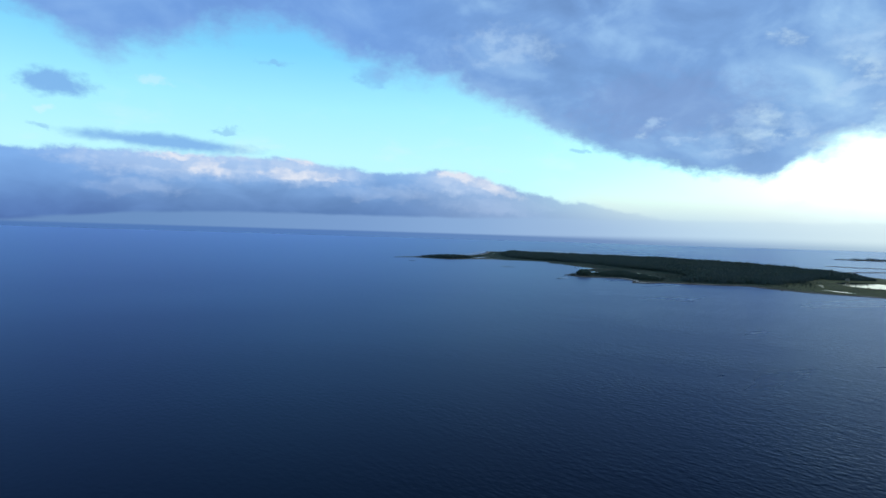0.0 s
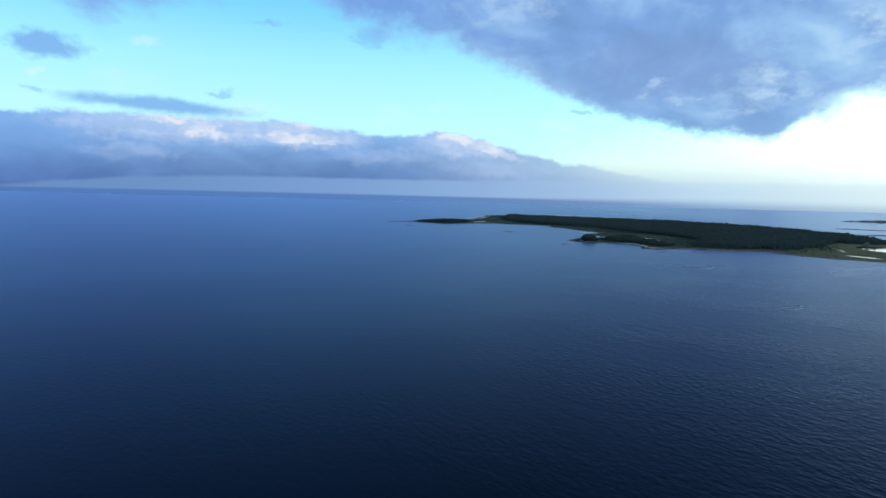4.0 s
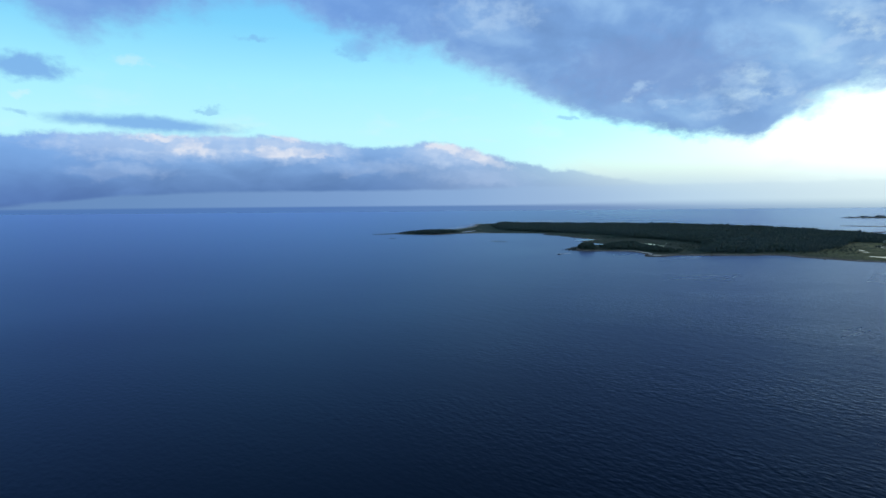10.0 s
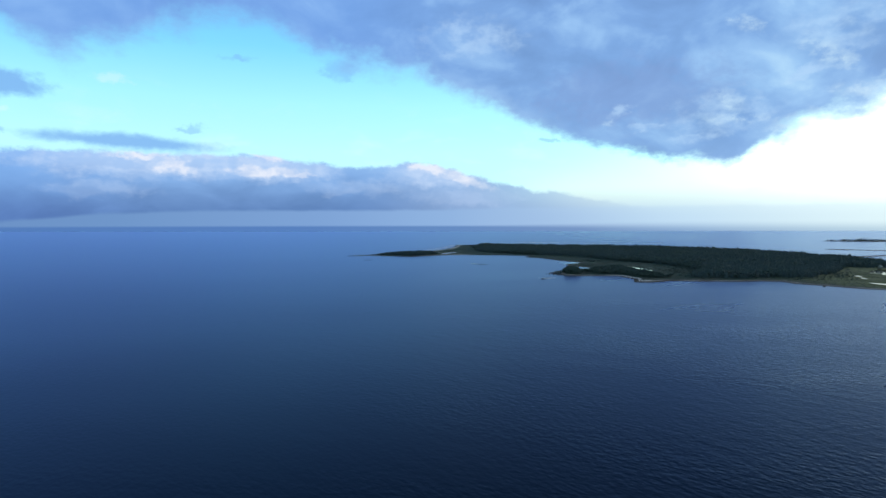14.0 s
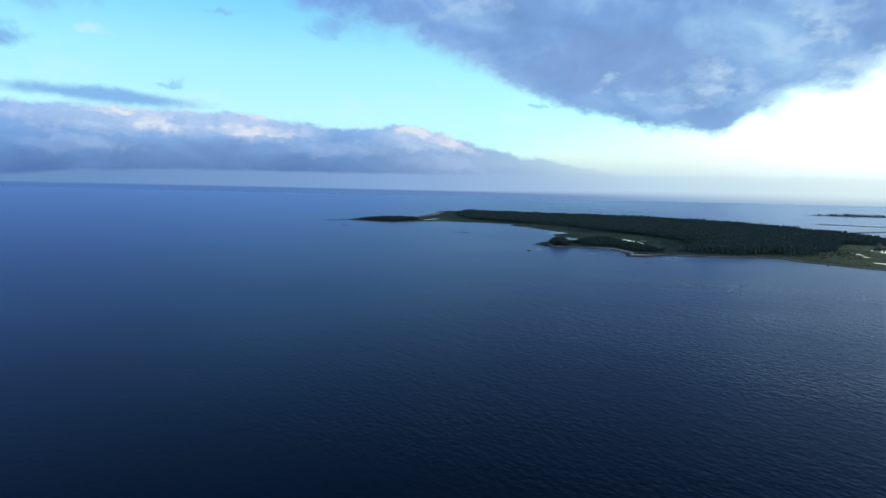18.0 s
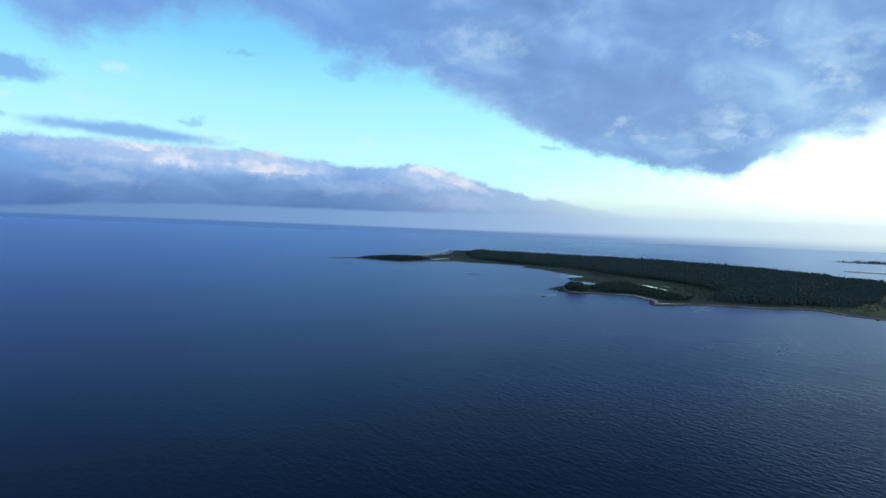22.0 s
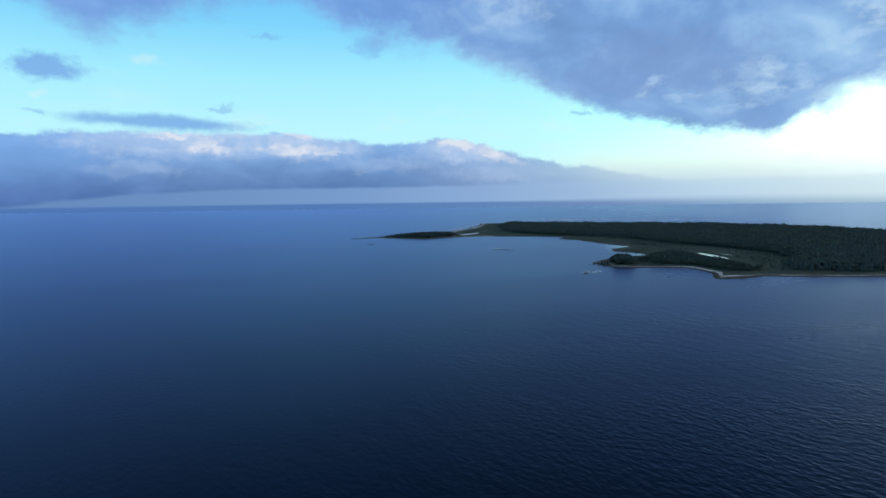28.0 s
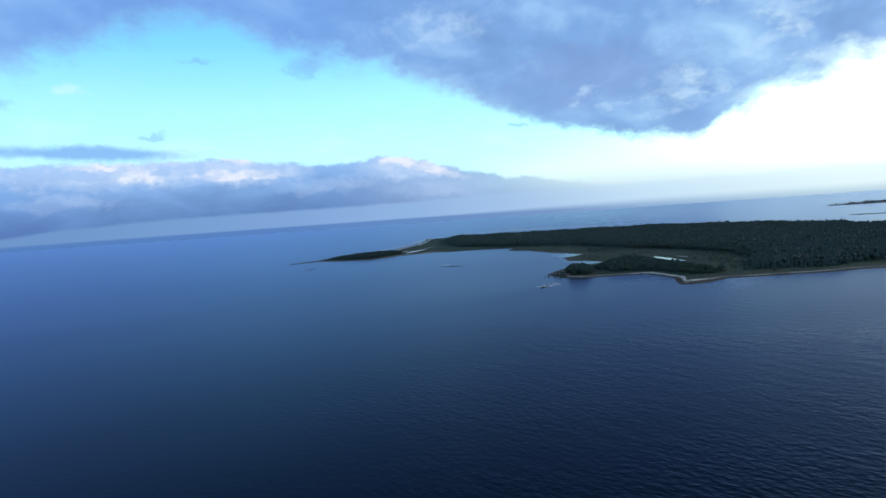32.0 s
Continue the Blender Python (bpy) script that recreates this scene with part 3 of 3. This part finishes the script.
def clump_shape(seed, clumps, spread=0.5, tall=1.0):
    """A broad crown one metre tall: many small uneven leaf clumps with gaps."""
    rng = np.random.RandomState(seed)
    verts, faces = [], []
    for k in range(clumps):
        a, h = rng.rand() * 6.283, rng.rand() ** 0.8
        reach = spread * math.sqrt(max(0.05, 1 - (2 * h - 0.9) ** 2)) * rng.uniform(0.35, 1.0)
        c = np.array([reach * math.cos(a), reach * math.sin(a), tall * (0.16 + 0.74 * h)])
        size = rng.uniform(0.10, 0.22)
        base = len(verts)
        for d in ((1, 0, 0), (-0.5, 0.87, 0), (-0.5, -0.87, 0), (0, 0, 0.8), (0, 0, -0.6)):
            verts.append(c + size * np.array(d) * rng.uniform(0.6, 1.25, 3) + rng.uniform(-0.03, 0.03, 3))
        faces += [(base + p, base + q, base + r) for p, q, r in ((0, 1, 3), (1, 2, 3), (2, 0, 3), (1, 0, 4), (2, 1, 4), (0, 2, 4))]
    return np.array(verts), np.array(faces)


def planted(name, spots, shapes, mat):
    """Many trees in one mesh. spots: rows of x, y, z, height, width factor."""
    rng = np.random.RandomState(len(spots))
    kinds, turns = rng.randint(0, len(shapes), len(spots)), rng.rand(len(spots)) * 6.283
    allv, allf, base = [], [], 0
    for k, (sv, sf) in enumerate(shapes):
        pick = spots[kinds == k]
        if not len(pick):
            continue
        c, s = np.cos(turns[kinds == k])[:, None], np.sin(turns[kinds == k])[:, None]
        h, wd = pick[:, 3:4], (pick[:, 3] * pick[:, 4])[:, None]
        x = pick[:, 0:1] + wd * (sv[None, :, 0] * c - sv[None, :, 1] * s)
        y = pick[:, 1:2] + wd * (sv[None, :, 0] * s + sv[None, :, 1] * c)
        z = pick[:, 2:3] + h * sv[None, :, 2]
        allv.append(np.stack([x, y, z], -1).reshape(-1, 3))
        allf.append((sf[None] + (np.arange(len(pick)) * len(sv))[:, None, None] + base).reshape(-1, 3))
        base += len(pick) * len(sv)
    return new(name, mesh_from(name, np.concatenate(allv), np.concatenate(allf), mat))


def scattered(x0, x1, y0, y1, gap, seed):
    rng = np.random.RandomState(seed)
    gx, gy = np.meshgrid(np.arange(x0, x1, gap), np.arange(y0, y1, gap))
    return gx.ravel() + rng.uniform(-0.55, 0.55, gx.size) * gap, gy.ravel() + rng.uniform(-0.55, 0.55, gx.size) * gap, rng


FOREST = [(100, 1660), (190, 1580), (285, 1501), (334, 1341), (384, 1255), (412, 1180), (402, 1112), (350, 1000), (385, 985), (450, 992),
          (500, 985), (560, 1035), (600, 1085), (650, 1150), (765, 1165), (800, 1260), (802, 1400), (785, 1570), (715, 1745), (605, 1865), (465, 1955),
          (300, 2025), (130, 2085), (60, 2135), (78, 2080), (92, 2000), (85, 1900)]
SPIT_WOOD = [(226, 1053), (262, 1045), (285, 989), (318, 986), (314, 1045), (308, 1110), (302, 1166), (276, 1182), (246, 1138), (222, 1092)]
SPIT_CLUMP = [(178, 1066), (186, 1051), (205, 1049), (214, 1074), (206, 1096), (190, 1088)]
TAIL_WOOD = [(-170, 1556), (-108, 1530), (-62, 1514), (-30, 1552), (-8, 1590), (-30, 1622), (-80, 1606), (-140, 1578)]

CONIFERS = [conifer_shape(s, 5, 6) for s in range(8)]
BROAD = [clump_shape(40 + s, 11, 0.42) for s in range(6)]

x, y, rng = scattered(60, 830, 960, 2020, 4.2, 1)
d = inside_distance(x, y, FOREST) + 14 * smooth_noise(x, y, 60, 31) + 4 * smooth_noise(x, y, 12, 33, 2)
keep = (d > 0) & (island_height(x, y) > 1.0)
x, y, d = x[keep], y[keep], d[keep]
tall = 9.0 + 3.2 * smooth_noise(x, y, 110, 41) + 2.2 * smooth_noise(x, y, 32, 43, 2) + rng.uniform(-1.5, 1.6, len(x))
tall *= np.clip(0.62 + d / 60, 0.62, 1.0)
leafy = smooth_noise(x, y, 70, 51) + rng.uniform(-0.5, 0.5, len(x)) > 0.02
tall *= np.where(rng.rand(len(x)) < 0.06, 1.2, 1.0)   # a few stand above the rest
spots = np.stack([x, y, island_height(x, y) - 0.2, tall, rng.uniform(1.5, 2.3, len(x))], -1)
forest = planted("forest", spots[~leafy], CONIFERS, SPRUCE)
tagged(forest, "dense dark green spruce forest covering the low island", "forest", kind="stuff")
spots[:, 3] *= 0.85
broad = planted("broadleaf_wood", spots[leafy], BROAD, SCRUB)
tagged(broad, "duller green broadleaf trees mixed into the spruce forest", "trees", kind="stuff")

# tail and far woods
def wood(name, ring, gap, low, high, seed, shapes, mat, label, base, rise=None):
    px, py = np.array(ring, float).T
    x, y, rng = scattered(px.min() - 5, px.max() + 5, py.min() - 5, py.max() + 5, gap, seed)
    d = inside_distance(x, y, ring) + 5 * smooth_noise(x, y, 16, seed + 7, 2)
    keep = (d > 0) & (base(x, y) > 0.5)
    x, y, d = x[keep], y[keep], d[keep]
    tall = np.clip(low + (high - low) * (0.5 + 0.9 * smooth_noise(x, y, 28, seed + 3, 2)) + rng.uniform(-0.8, 0.8, len(x)), 1.5, None)
    tall = tall * np.clip(0.55 + d / 18, 0.55, 1.0)
    if rise:   # wind-clipped towards one end
        tall = tall * np.clip((x - rise[0]) / rise[1], 0.25, 1.0)
    spots = np.stack([x, y, base(x, y) - 0.15, tall, rng.uniform(1.1, 1.7, len(x))], -1)
    return tagged(planted(name, spots, shapes, mat), label, "trees", kind="stuff")


wood("tail_wood", TAIL_WOOD, 4.0, 5.5, 9.0, 61, CONIFERS[:3] + BROAD, SPRUCE, "low dark wind-bent woods on the island's narrow tail", island_height, (-185, 75))

CORNER_RING = [(50, 2138), (70, 2085), (105, 2020), (150, 1990), (220, 2030), (130, 2085), (66, 2140)]
wood("corner_scrub", CORNER_RING, 4.0, 2.5, 6.0, 65, CONIFERS[:3] + BROAD, SPRUCE, "low dark scrub thinning out towards the island's far corner", island_height, (30, 120))

# low shrubs that break up the marsh and line the woods
x, y, rng = scattered(175, 640, 870, 1600, 6.5, 71)
shrub = smooth_noise(x, y, 55, 73) + 0.5 * smooth_noise(x, y, 14, 75, 2) + rng.uniform(-0.25, 0.25, len(x))
near_pool = np.max([pool_distance(x, y, *p) for p in POOLS], 0) > -7
keep = ~near_pool & (shore(x, y) > 13) & (shrub > np.where(inside_distance(x, y, FOREST) > -35, -0.05, 0.25)) & (inside_distance(x, y, FOREST) < 6) & (island_height(x, y) > 1.3)
x, y = x[keep], y[keep]
spots = np.stack([x, y, island_height(x, y) - 0.3, rng.uniform(1.0, 3.2, len(x)), rng.uniform(1.2, 2.2, len(x))], -1)
tagged(planted("marsh_shrub", spots, BROAD, SCRUB), "low olive shrubs scattered over the marsh", "shrubs", kind="stuff")

# tussocks of grass over the open marsh
TUFTS = [clump_shape(80 + s, 4, 0.6, 0.7) for s in range(4)]
GRASS = leaf_material("marsh_grass", (0.016, 0.038, 0.027), (0.025, 0.051, 0.034), (0.040, 0.046, 0.031))
x, y, rng = scattered(170, 700, 850, 1620, 4.2, 81)
near_pool = np.max([pool_distance(x, y, *p) for p in POOLS], 0) > -5
keep = ~near_pool & (shore(x, y) > 10) & (inside_distance(x, y, FOREST) < 3) & (island_height(x, y) > 1.1)
x, y = x[keep], y[keep]
spots = np.stack([x, y, island_height(x, y) - 0.1, rng.uniform(0.4, 1.1, len(x)), rng.uniform(1.5, 3.5, len(x))], -1)
tagged(planted("marsh_grass", spots, TUFTS, GRASS), "yellow-green tussocks of marsh grass", "grass", kind="stuff")


# ---- far low islands and bars ----
def low_island(name, ends, half, top, label, category, mat=None, step=5.0):
    """A long low strip of land between two ends."""
    (ax, ay), (bx, by) = ends
    long = math.hypot(bx - ax, by - ay)

    def height(x, y):
        u = ((x - ax) * (bx - ax) + (y - ay) * (by - ay)) / long
        v = ((x - ax) * (by - ay) - (y - ay) * (bx - ax)) / long
        taper = np.clip(np.minimum(u, long - u) / (3.0 * half), 0, 1) ** 0.6
        d = half * taper * (1 + 0.5 * smooth_noise(x, y, 4 * half, 91, 3)) - np.abs(v) - 40 * ((u < 0) | (u > long))
        return np.clip(np.where(d > 0, top * (1 - np.exp(-np.maximum(d, 0) * 3 / half)), d * 0.12), -1.5, None)

    pad = 2.5 * half
    ob = land(name, min(ax, bx) - pad, max(ax, bx) + pad, min(ay, by) - pad, max(ay, by) + pad, step, height, mat or GROUND, -0.6)
    return tagged(ob, label, category, kind="structure"), height


_, far_height = low_island("ground_far", ((1480, 2540), (2150, 2440)), 34, 3.0, "distant low wooded island on the open sea", "island", HEATH, 8.0)
FAR_RING = [(1495, 2530), (1700, 2490), (1950, 2450), (2120, 2425), (2130, 2465), (1950, 2490), (1700, 2530), (1500, 2550)]
wood("far_wood", FAR_RING, 7.0, 3.0, 10.0, 101, CONIFERS, SPRUCE, "sparse ragged spruces on the distant island", far_height)
low_island("ground_bar", ((1050, 1840), (1330, 1640)), 9, 1.4, "dark low gravel bar awash in the sea", "gravel bar", ROCK)
low_island("ground_bar_near", ((900, 1490), (1190, 1610)), 9, 1.4, "dark low gravel bar joined to the shore", "gravel bar", ROCK)
low_island("ground_shoal", ((56, 1274), (87, 1250)), 3.4, 0.55, "narrow dark gravel shoal edged with white surf", "shoal", ROCK, 1.0)
low_island("ground_islet", ((-154, 1373), (-138, 1377)), 3.0, 0.8, "tiny dark rock islet in the bay", "islet", ROCK, 0.8)


# ---- single trees on the spit ----
def part(name, me, parent, label=""):
    ob = new(name, me)
    ob.parent = parent
    return tagged(ob, label) if label else ob


def trunk_shape(name, tall, thick):
    bm = bmesh.new()
    rings = []
    for k in range(5):
        f = k / 4
        r = thick * (1 - 0.85 * f) * (1.35 if k == 0 else 1)
        rings.append([bm.verts.new((r * math.cos(a) + 0.02 * tall * f * f, r * math.sin(a), tall * f)) for a in np.arange(6) * math.pi / 3])
    for low, high in zip(rings, rings[1:]):
        for s in range(6):
            bm.faces.new((low[s], low[(s + 1) % 6], high[(s + 1) % 6], high[s]))
    for k in range(7):   # bare limbs
        h, a = tall * (0.25 + 0.09 * k), 2.4 * k
        reach = tall * 0.16 * (1 - 0.08 * k)
        root = [bm.verts.new((0.3 * thick * math.cos(a + t), 0.3 * thick * math.sin(a + t), h + 0.4 * thick * math.sin(2 * t))) for t in (0, 2.1, 4.2)]
        tip = bm.verts.new((reach * math.cos(a), reach * math.sin(a), h + 0.05 * tall))
        for s in range(3):
            bm.faces.new((root[s], root[(s + 1) % 3], tip))
    me = bpy.data.meshes.new(name)
    bm.to_mesh(me)
    bm.free()
    me.materials.append(BARK)
    return me


def tree(name, kind, seed, tall, spread):
    """A tree standing at the origin: an empty with a trunk and a crown."""
    base = new(name)
    base.empty_display_size = 0.5
    sv, sf = conifer_shape(200 + seed, 10, 9) if kind == "spruce" else clump_shape(300 + seed, 46)
    part("trunk", trunk_shape("trunk", tall * (0.9 if kind == "spruce" else 0.7), 0.02 * tall + 0.05), base)
    part("crown", mesh_from("crown", sv * np.array([tall * spread, tall * spread, tall]), sf, SPRUCE if kind == "spruce" else SCRUB), base)
    return base


LABELS = {"spruce": "dark green ragged spruce standing on the low spit", "alder": "dull green bushy alder growing on the low spit"}
models = []
for k, (kind, tall, spread) in enumerate([("spruce", 7.0, 0.85), ("spruce", 5.6, 1.0), ("spruce", 7.0, 1.5), ("spruce", 6.0, 1.6), ("alder", 6.0, 0.9), ("alder", 5.0, 1.05), ("alder", 4.2, 1.1), ("alder", 3.0, 1.3), ("alder", 2.4, 1.5), ("alder", 10.0, 0.8), ("alder", 8.6, 0.9)]):
    models.append((kind, tagged(tree(kind + "_tree", kind, k, tall, spread), LABELS[kind], "tree", kind + "s on the spit")))
used = set()


def plant(k, px, py, pz, rng):
    spot = pose(px, py, pz - 0.15, rng.uniform(-3, 3), rng.uniform(-3, 3), rng.uniform(0, 360))
    if k not in used:
        used.add(k)
        models[k][1].matrix_basis = spot
        return models[k][1]
    return copy_thing(models[k][1], spot)


def stand(ring, gap, seed, choose):
    px, py = np.array(ring, float).T
    x, y, rng = scattered(px.min(), px.max(), py.min(), py.max(), gap, seed)
    d = inside_distance(x, y, ring) + 3 * smooth_noise(x, y, 14, seed + 2, 2)
    keep = (d > 0) & (island_height(x, y) > 0.9) & (np.max([pool_distance(x, y, *p) for p in POOLS], 0) < -3)
    for px, py, pz, pd in zip(x[keep], y[keep], island_height(x[keep], y[keep]), d[keep]):
        choices = choose(px, py, pd)
        plant(choices[rng.randint(len(choices))], px, py, pz, rng)


# the tall dark clump at the spit's point, with two or three spruces at its tip; lower woods behind
stand(SPIT_CLUMP, 4.2, 117, lambda px, py, pd: (9, 9, 10) if pd > 8.5 else (10, 4, 10) if pd > 5 else (4, 5) if pd > 2 else (6, 7, 5))
tip_rng = np.random.RandomState(3)
for k, px, py in ((0, 176.5, 1061.0), (0, 180.0, 1065.0), (1, 174.5, 1066.0)):
    plant(k, px, py, float(island_height(np.array([px]), np.array([py]))[0]), tip_rng)
stand(SPIT_WOOD, 5.4, 111, lambda px, py, pd: (7, 8, 8) if px > 296 and py > 1085 else (3, 4, 4, 5, 5, 2) if pd > 9 else (5, 6, 6, 7))


# a grey-leaved tree at the edge of the far meadow
GREY_LEAF = leaf_material("grey_leaves", (0.16, 0.18, 0.16), (0.24, 0.26, 0.23), (0.22, 0.23, 0.2))
grey = new("willow_tree")
grey.matrix_basis = pose(690, 1128, float(island_height(np.array([690.0]), np.array([1128.0]))[0]) - 0.15)
part("trunk", trunk_shape("trunk", 4.5, 0.22), grey)
sv, sf = clump_shape(377, 60, 0.62)
part("crown", mesh_from("crown", sv * 6.5, sf, GREY_LEAF), grey)
tagged(grey, "pale grey-leaved willow at the edge of the meadow", "tree")


# ---- boulders, surf ----
def boulder_shape(seed):
    rng = np.random.RandomState(seed)
    bm = bmesh.new()
    bmesh.ops.create_icosphere(bm, subdivisions=2, radius=1.0)
    for v in bm.verts:
        n = noise.noise(v.co * 1.3 + Vector((seed * 3.1, 0, 0)))
        v.co *= 1 + 0.35 * n
        v.co.z *= 0.55
    me = bpy.data.meshes.new("boulder")
    bm.to_mesh(me)
    bm.free()
    me.materials.append(ROCK)
    return me


rocks = [boulder_shape(s) for s in range(4)]
rng = np.random.RandomState(5)
for k, (bx, by, size) in enumerate([(142, 984, 1.7), (144.5, 985.5, 1.1), (140, 982, 0.8), (149, 991, 0.7), (170, 1070, 1.8), (166.5, 1073, 1.1), (175, 1063, 1.4), (163, 1058, 1.3), (160, 1062.5, 0.9), (168, 1051, 1.5), (172.5, 1046, 1.2), (165, 1064.5, 1.0), (262, 944, 1.5), (258.5, 941, 1.0), (456, 893, 1.5), (440, 948, 1.2)]):
    ob = new("boulder", rocks[k % 4])
    ob.matrix_basis = pose(bx, by, 0.1 * size, 0, 0, rng.uniform(0, 360)) @ Matrix.Diagonal((size, size * rng.uniform(0.7, 1.1), size, 1))
    tagged(ob, "wet dark grey boulder lying in the shallow water", "boulder", "boulders by the shore")


def small_stones(name, count, seed, label):
    """Cobbles and drift along the near shore, in one mesh."""
    rng = np.random.RandomState(seed)
    line = np.array(BAY[12:] + SOUTH[:16], float)
    seg = rng.randint(0, len(line) - 1, count)
    f = rng.rand(count)[:, None]
    p = line[seg] * (1 - f) + line[seg + 1] * f + rng.normal(0, 5.0, (count, 2))
    p = p[shore(p[:, 0], p[:, 1]) > -4]
    z = island_height(p[:, 0], p[:, 1])
    shape = np.array([(1, 0, 0), (0.2, 0.9, 0), (-0.9, 0.3, 0), (-0.3, -0.8, 0), (0.1, 0, 0.6)])
    faces = np.array([(0, 1, 4), (1, 2, 4), (2, 3, 4), (3, 0, 4)])
    size = rng.uniform(0.25, 0.9, len(p))[:, None, None] * rng.uniform(0.7, 1.3, (len(p), 5, 3))
    verts = np.concatenate([p, z[:, None] - 0.05], 1)[:, None] + shape[None] * size
    faces = (faces[None] + 5 * np.arange(len(p))[:, None, None]).reshape(-1, 3)
    return tagged(new(name, mesh_from(name, verts.reshape(-1, 3), faces, COBBLE)), label, "stones", kind="stuff")


small_stones("shore_stones", 2600, 7, "grey cobbles strewn along the island's shore")


def surf(name, places, label):
    """Broken flecks of foam lying on the water. places: x, y, spread along and across, turn, count."""
    rng = np.random.RandomState(13)
    verts, faces = [], []
    for cx, cy, along, across, turn, count, crest in places:
        c, s = math.cos(radians(turn)), math.sin(radians(turn))
        for _ in range(count):
            u, v = rng.normal(0, along), rng.normal(0, across)
            px, py = cx + u * c - v * s, cy + u * s + v * c
            long, wide = rng.uniform(0.4, 1.0) * along * 0.2, rng.uniform(0.35, 0.9) * min(across, 16) * 0.4
            base = len(verts)
            for a in range(7):
                t = 6.283 * a / 7
                lu, lv = long * math.cos(t) * rng.uniform(0.6, 1.2), wide * math.sin(t) * rng.uniform(0.6, 1.2)
                verts.append((px + lu * c - lv * s, py + lu * s + lv * c, 0.03))
            verts.append((px, py, 0.03 + crest * rng.uniform(0.5, 1.0)))
            faces += [(base + a, base + (a + 1) % 7, base + 7) for a in range(7)]
    return tagged(new(name, mesh_from(name, verts, faces, FOAM)), label, "foam", kind="stuff")


def line_of_surf(points, count, across, crest):
    """Rows for surf() that follow a line of breakers."""
    rows = []
    for (ax, ay), (bx, by) in zip(points, points[1:]):
        long = math.hypot(bx - ax, by - ay)
        steps = max(1, round(long / 40))
        rows += [(ax + (bx - ax) * (k + 0.5) / steps, ay + (by - ay) * (k + 0.5) / steps, 0.45 * long / steps, across,
                  math.degrees(math.atan2(by - ay, bx - ax)), count, crest) for k in range(steps)]
    return rows


OUTER_REEF = [(45, 2180), (150, 2290), (250, 2390), (360, 2400), (490, 2330), (560, 2230)]
WEST_SHORE = [(36, 2175), (30, 2030), (5, 1885), (-40, 1748), (-64, 1648), (-142, 1592), (-195, 1562)]
OUTER_BREAK = [(30, 2150), (8, 2030), (-18, 1890), (-62, 1760), (-88, 1668), (-150, 1618)]
surf("sea_foam", [(152, 997, 8, 4.5, 50, 50, 0.35), (141, 987, 3, 1.5, 20, 12, 0.3), (62, 1279, 4, 1.4, -38, 40, 0.7), (80, 1264, 3, 1.0, -38, 8, 0.4), (168, 1073, 6, 2, 40, 16, 0.2),
                  (340, 2400, 70, 26, -12, 130, 0.5), (550, 2280, 40, 20, -50, 50, 0.5)] + line_of_surf(OUTER_REEF, 14, 16, 0.15) + line_of_surf(WEST_SHORE, 10, 6, 0.15) + line_of_surf(OUTER_BREAK, 34, 4, 0.5),
     "white broken surf on the water")
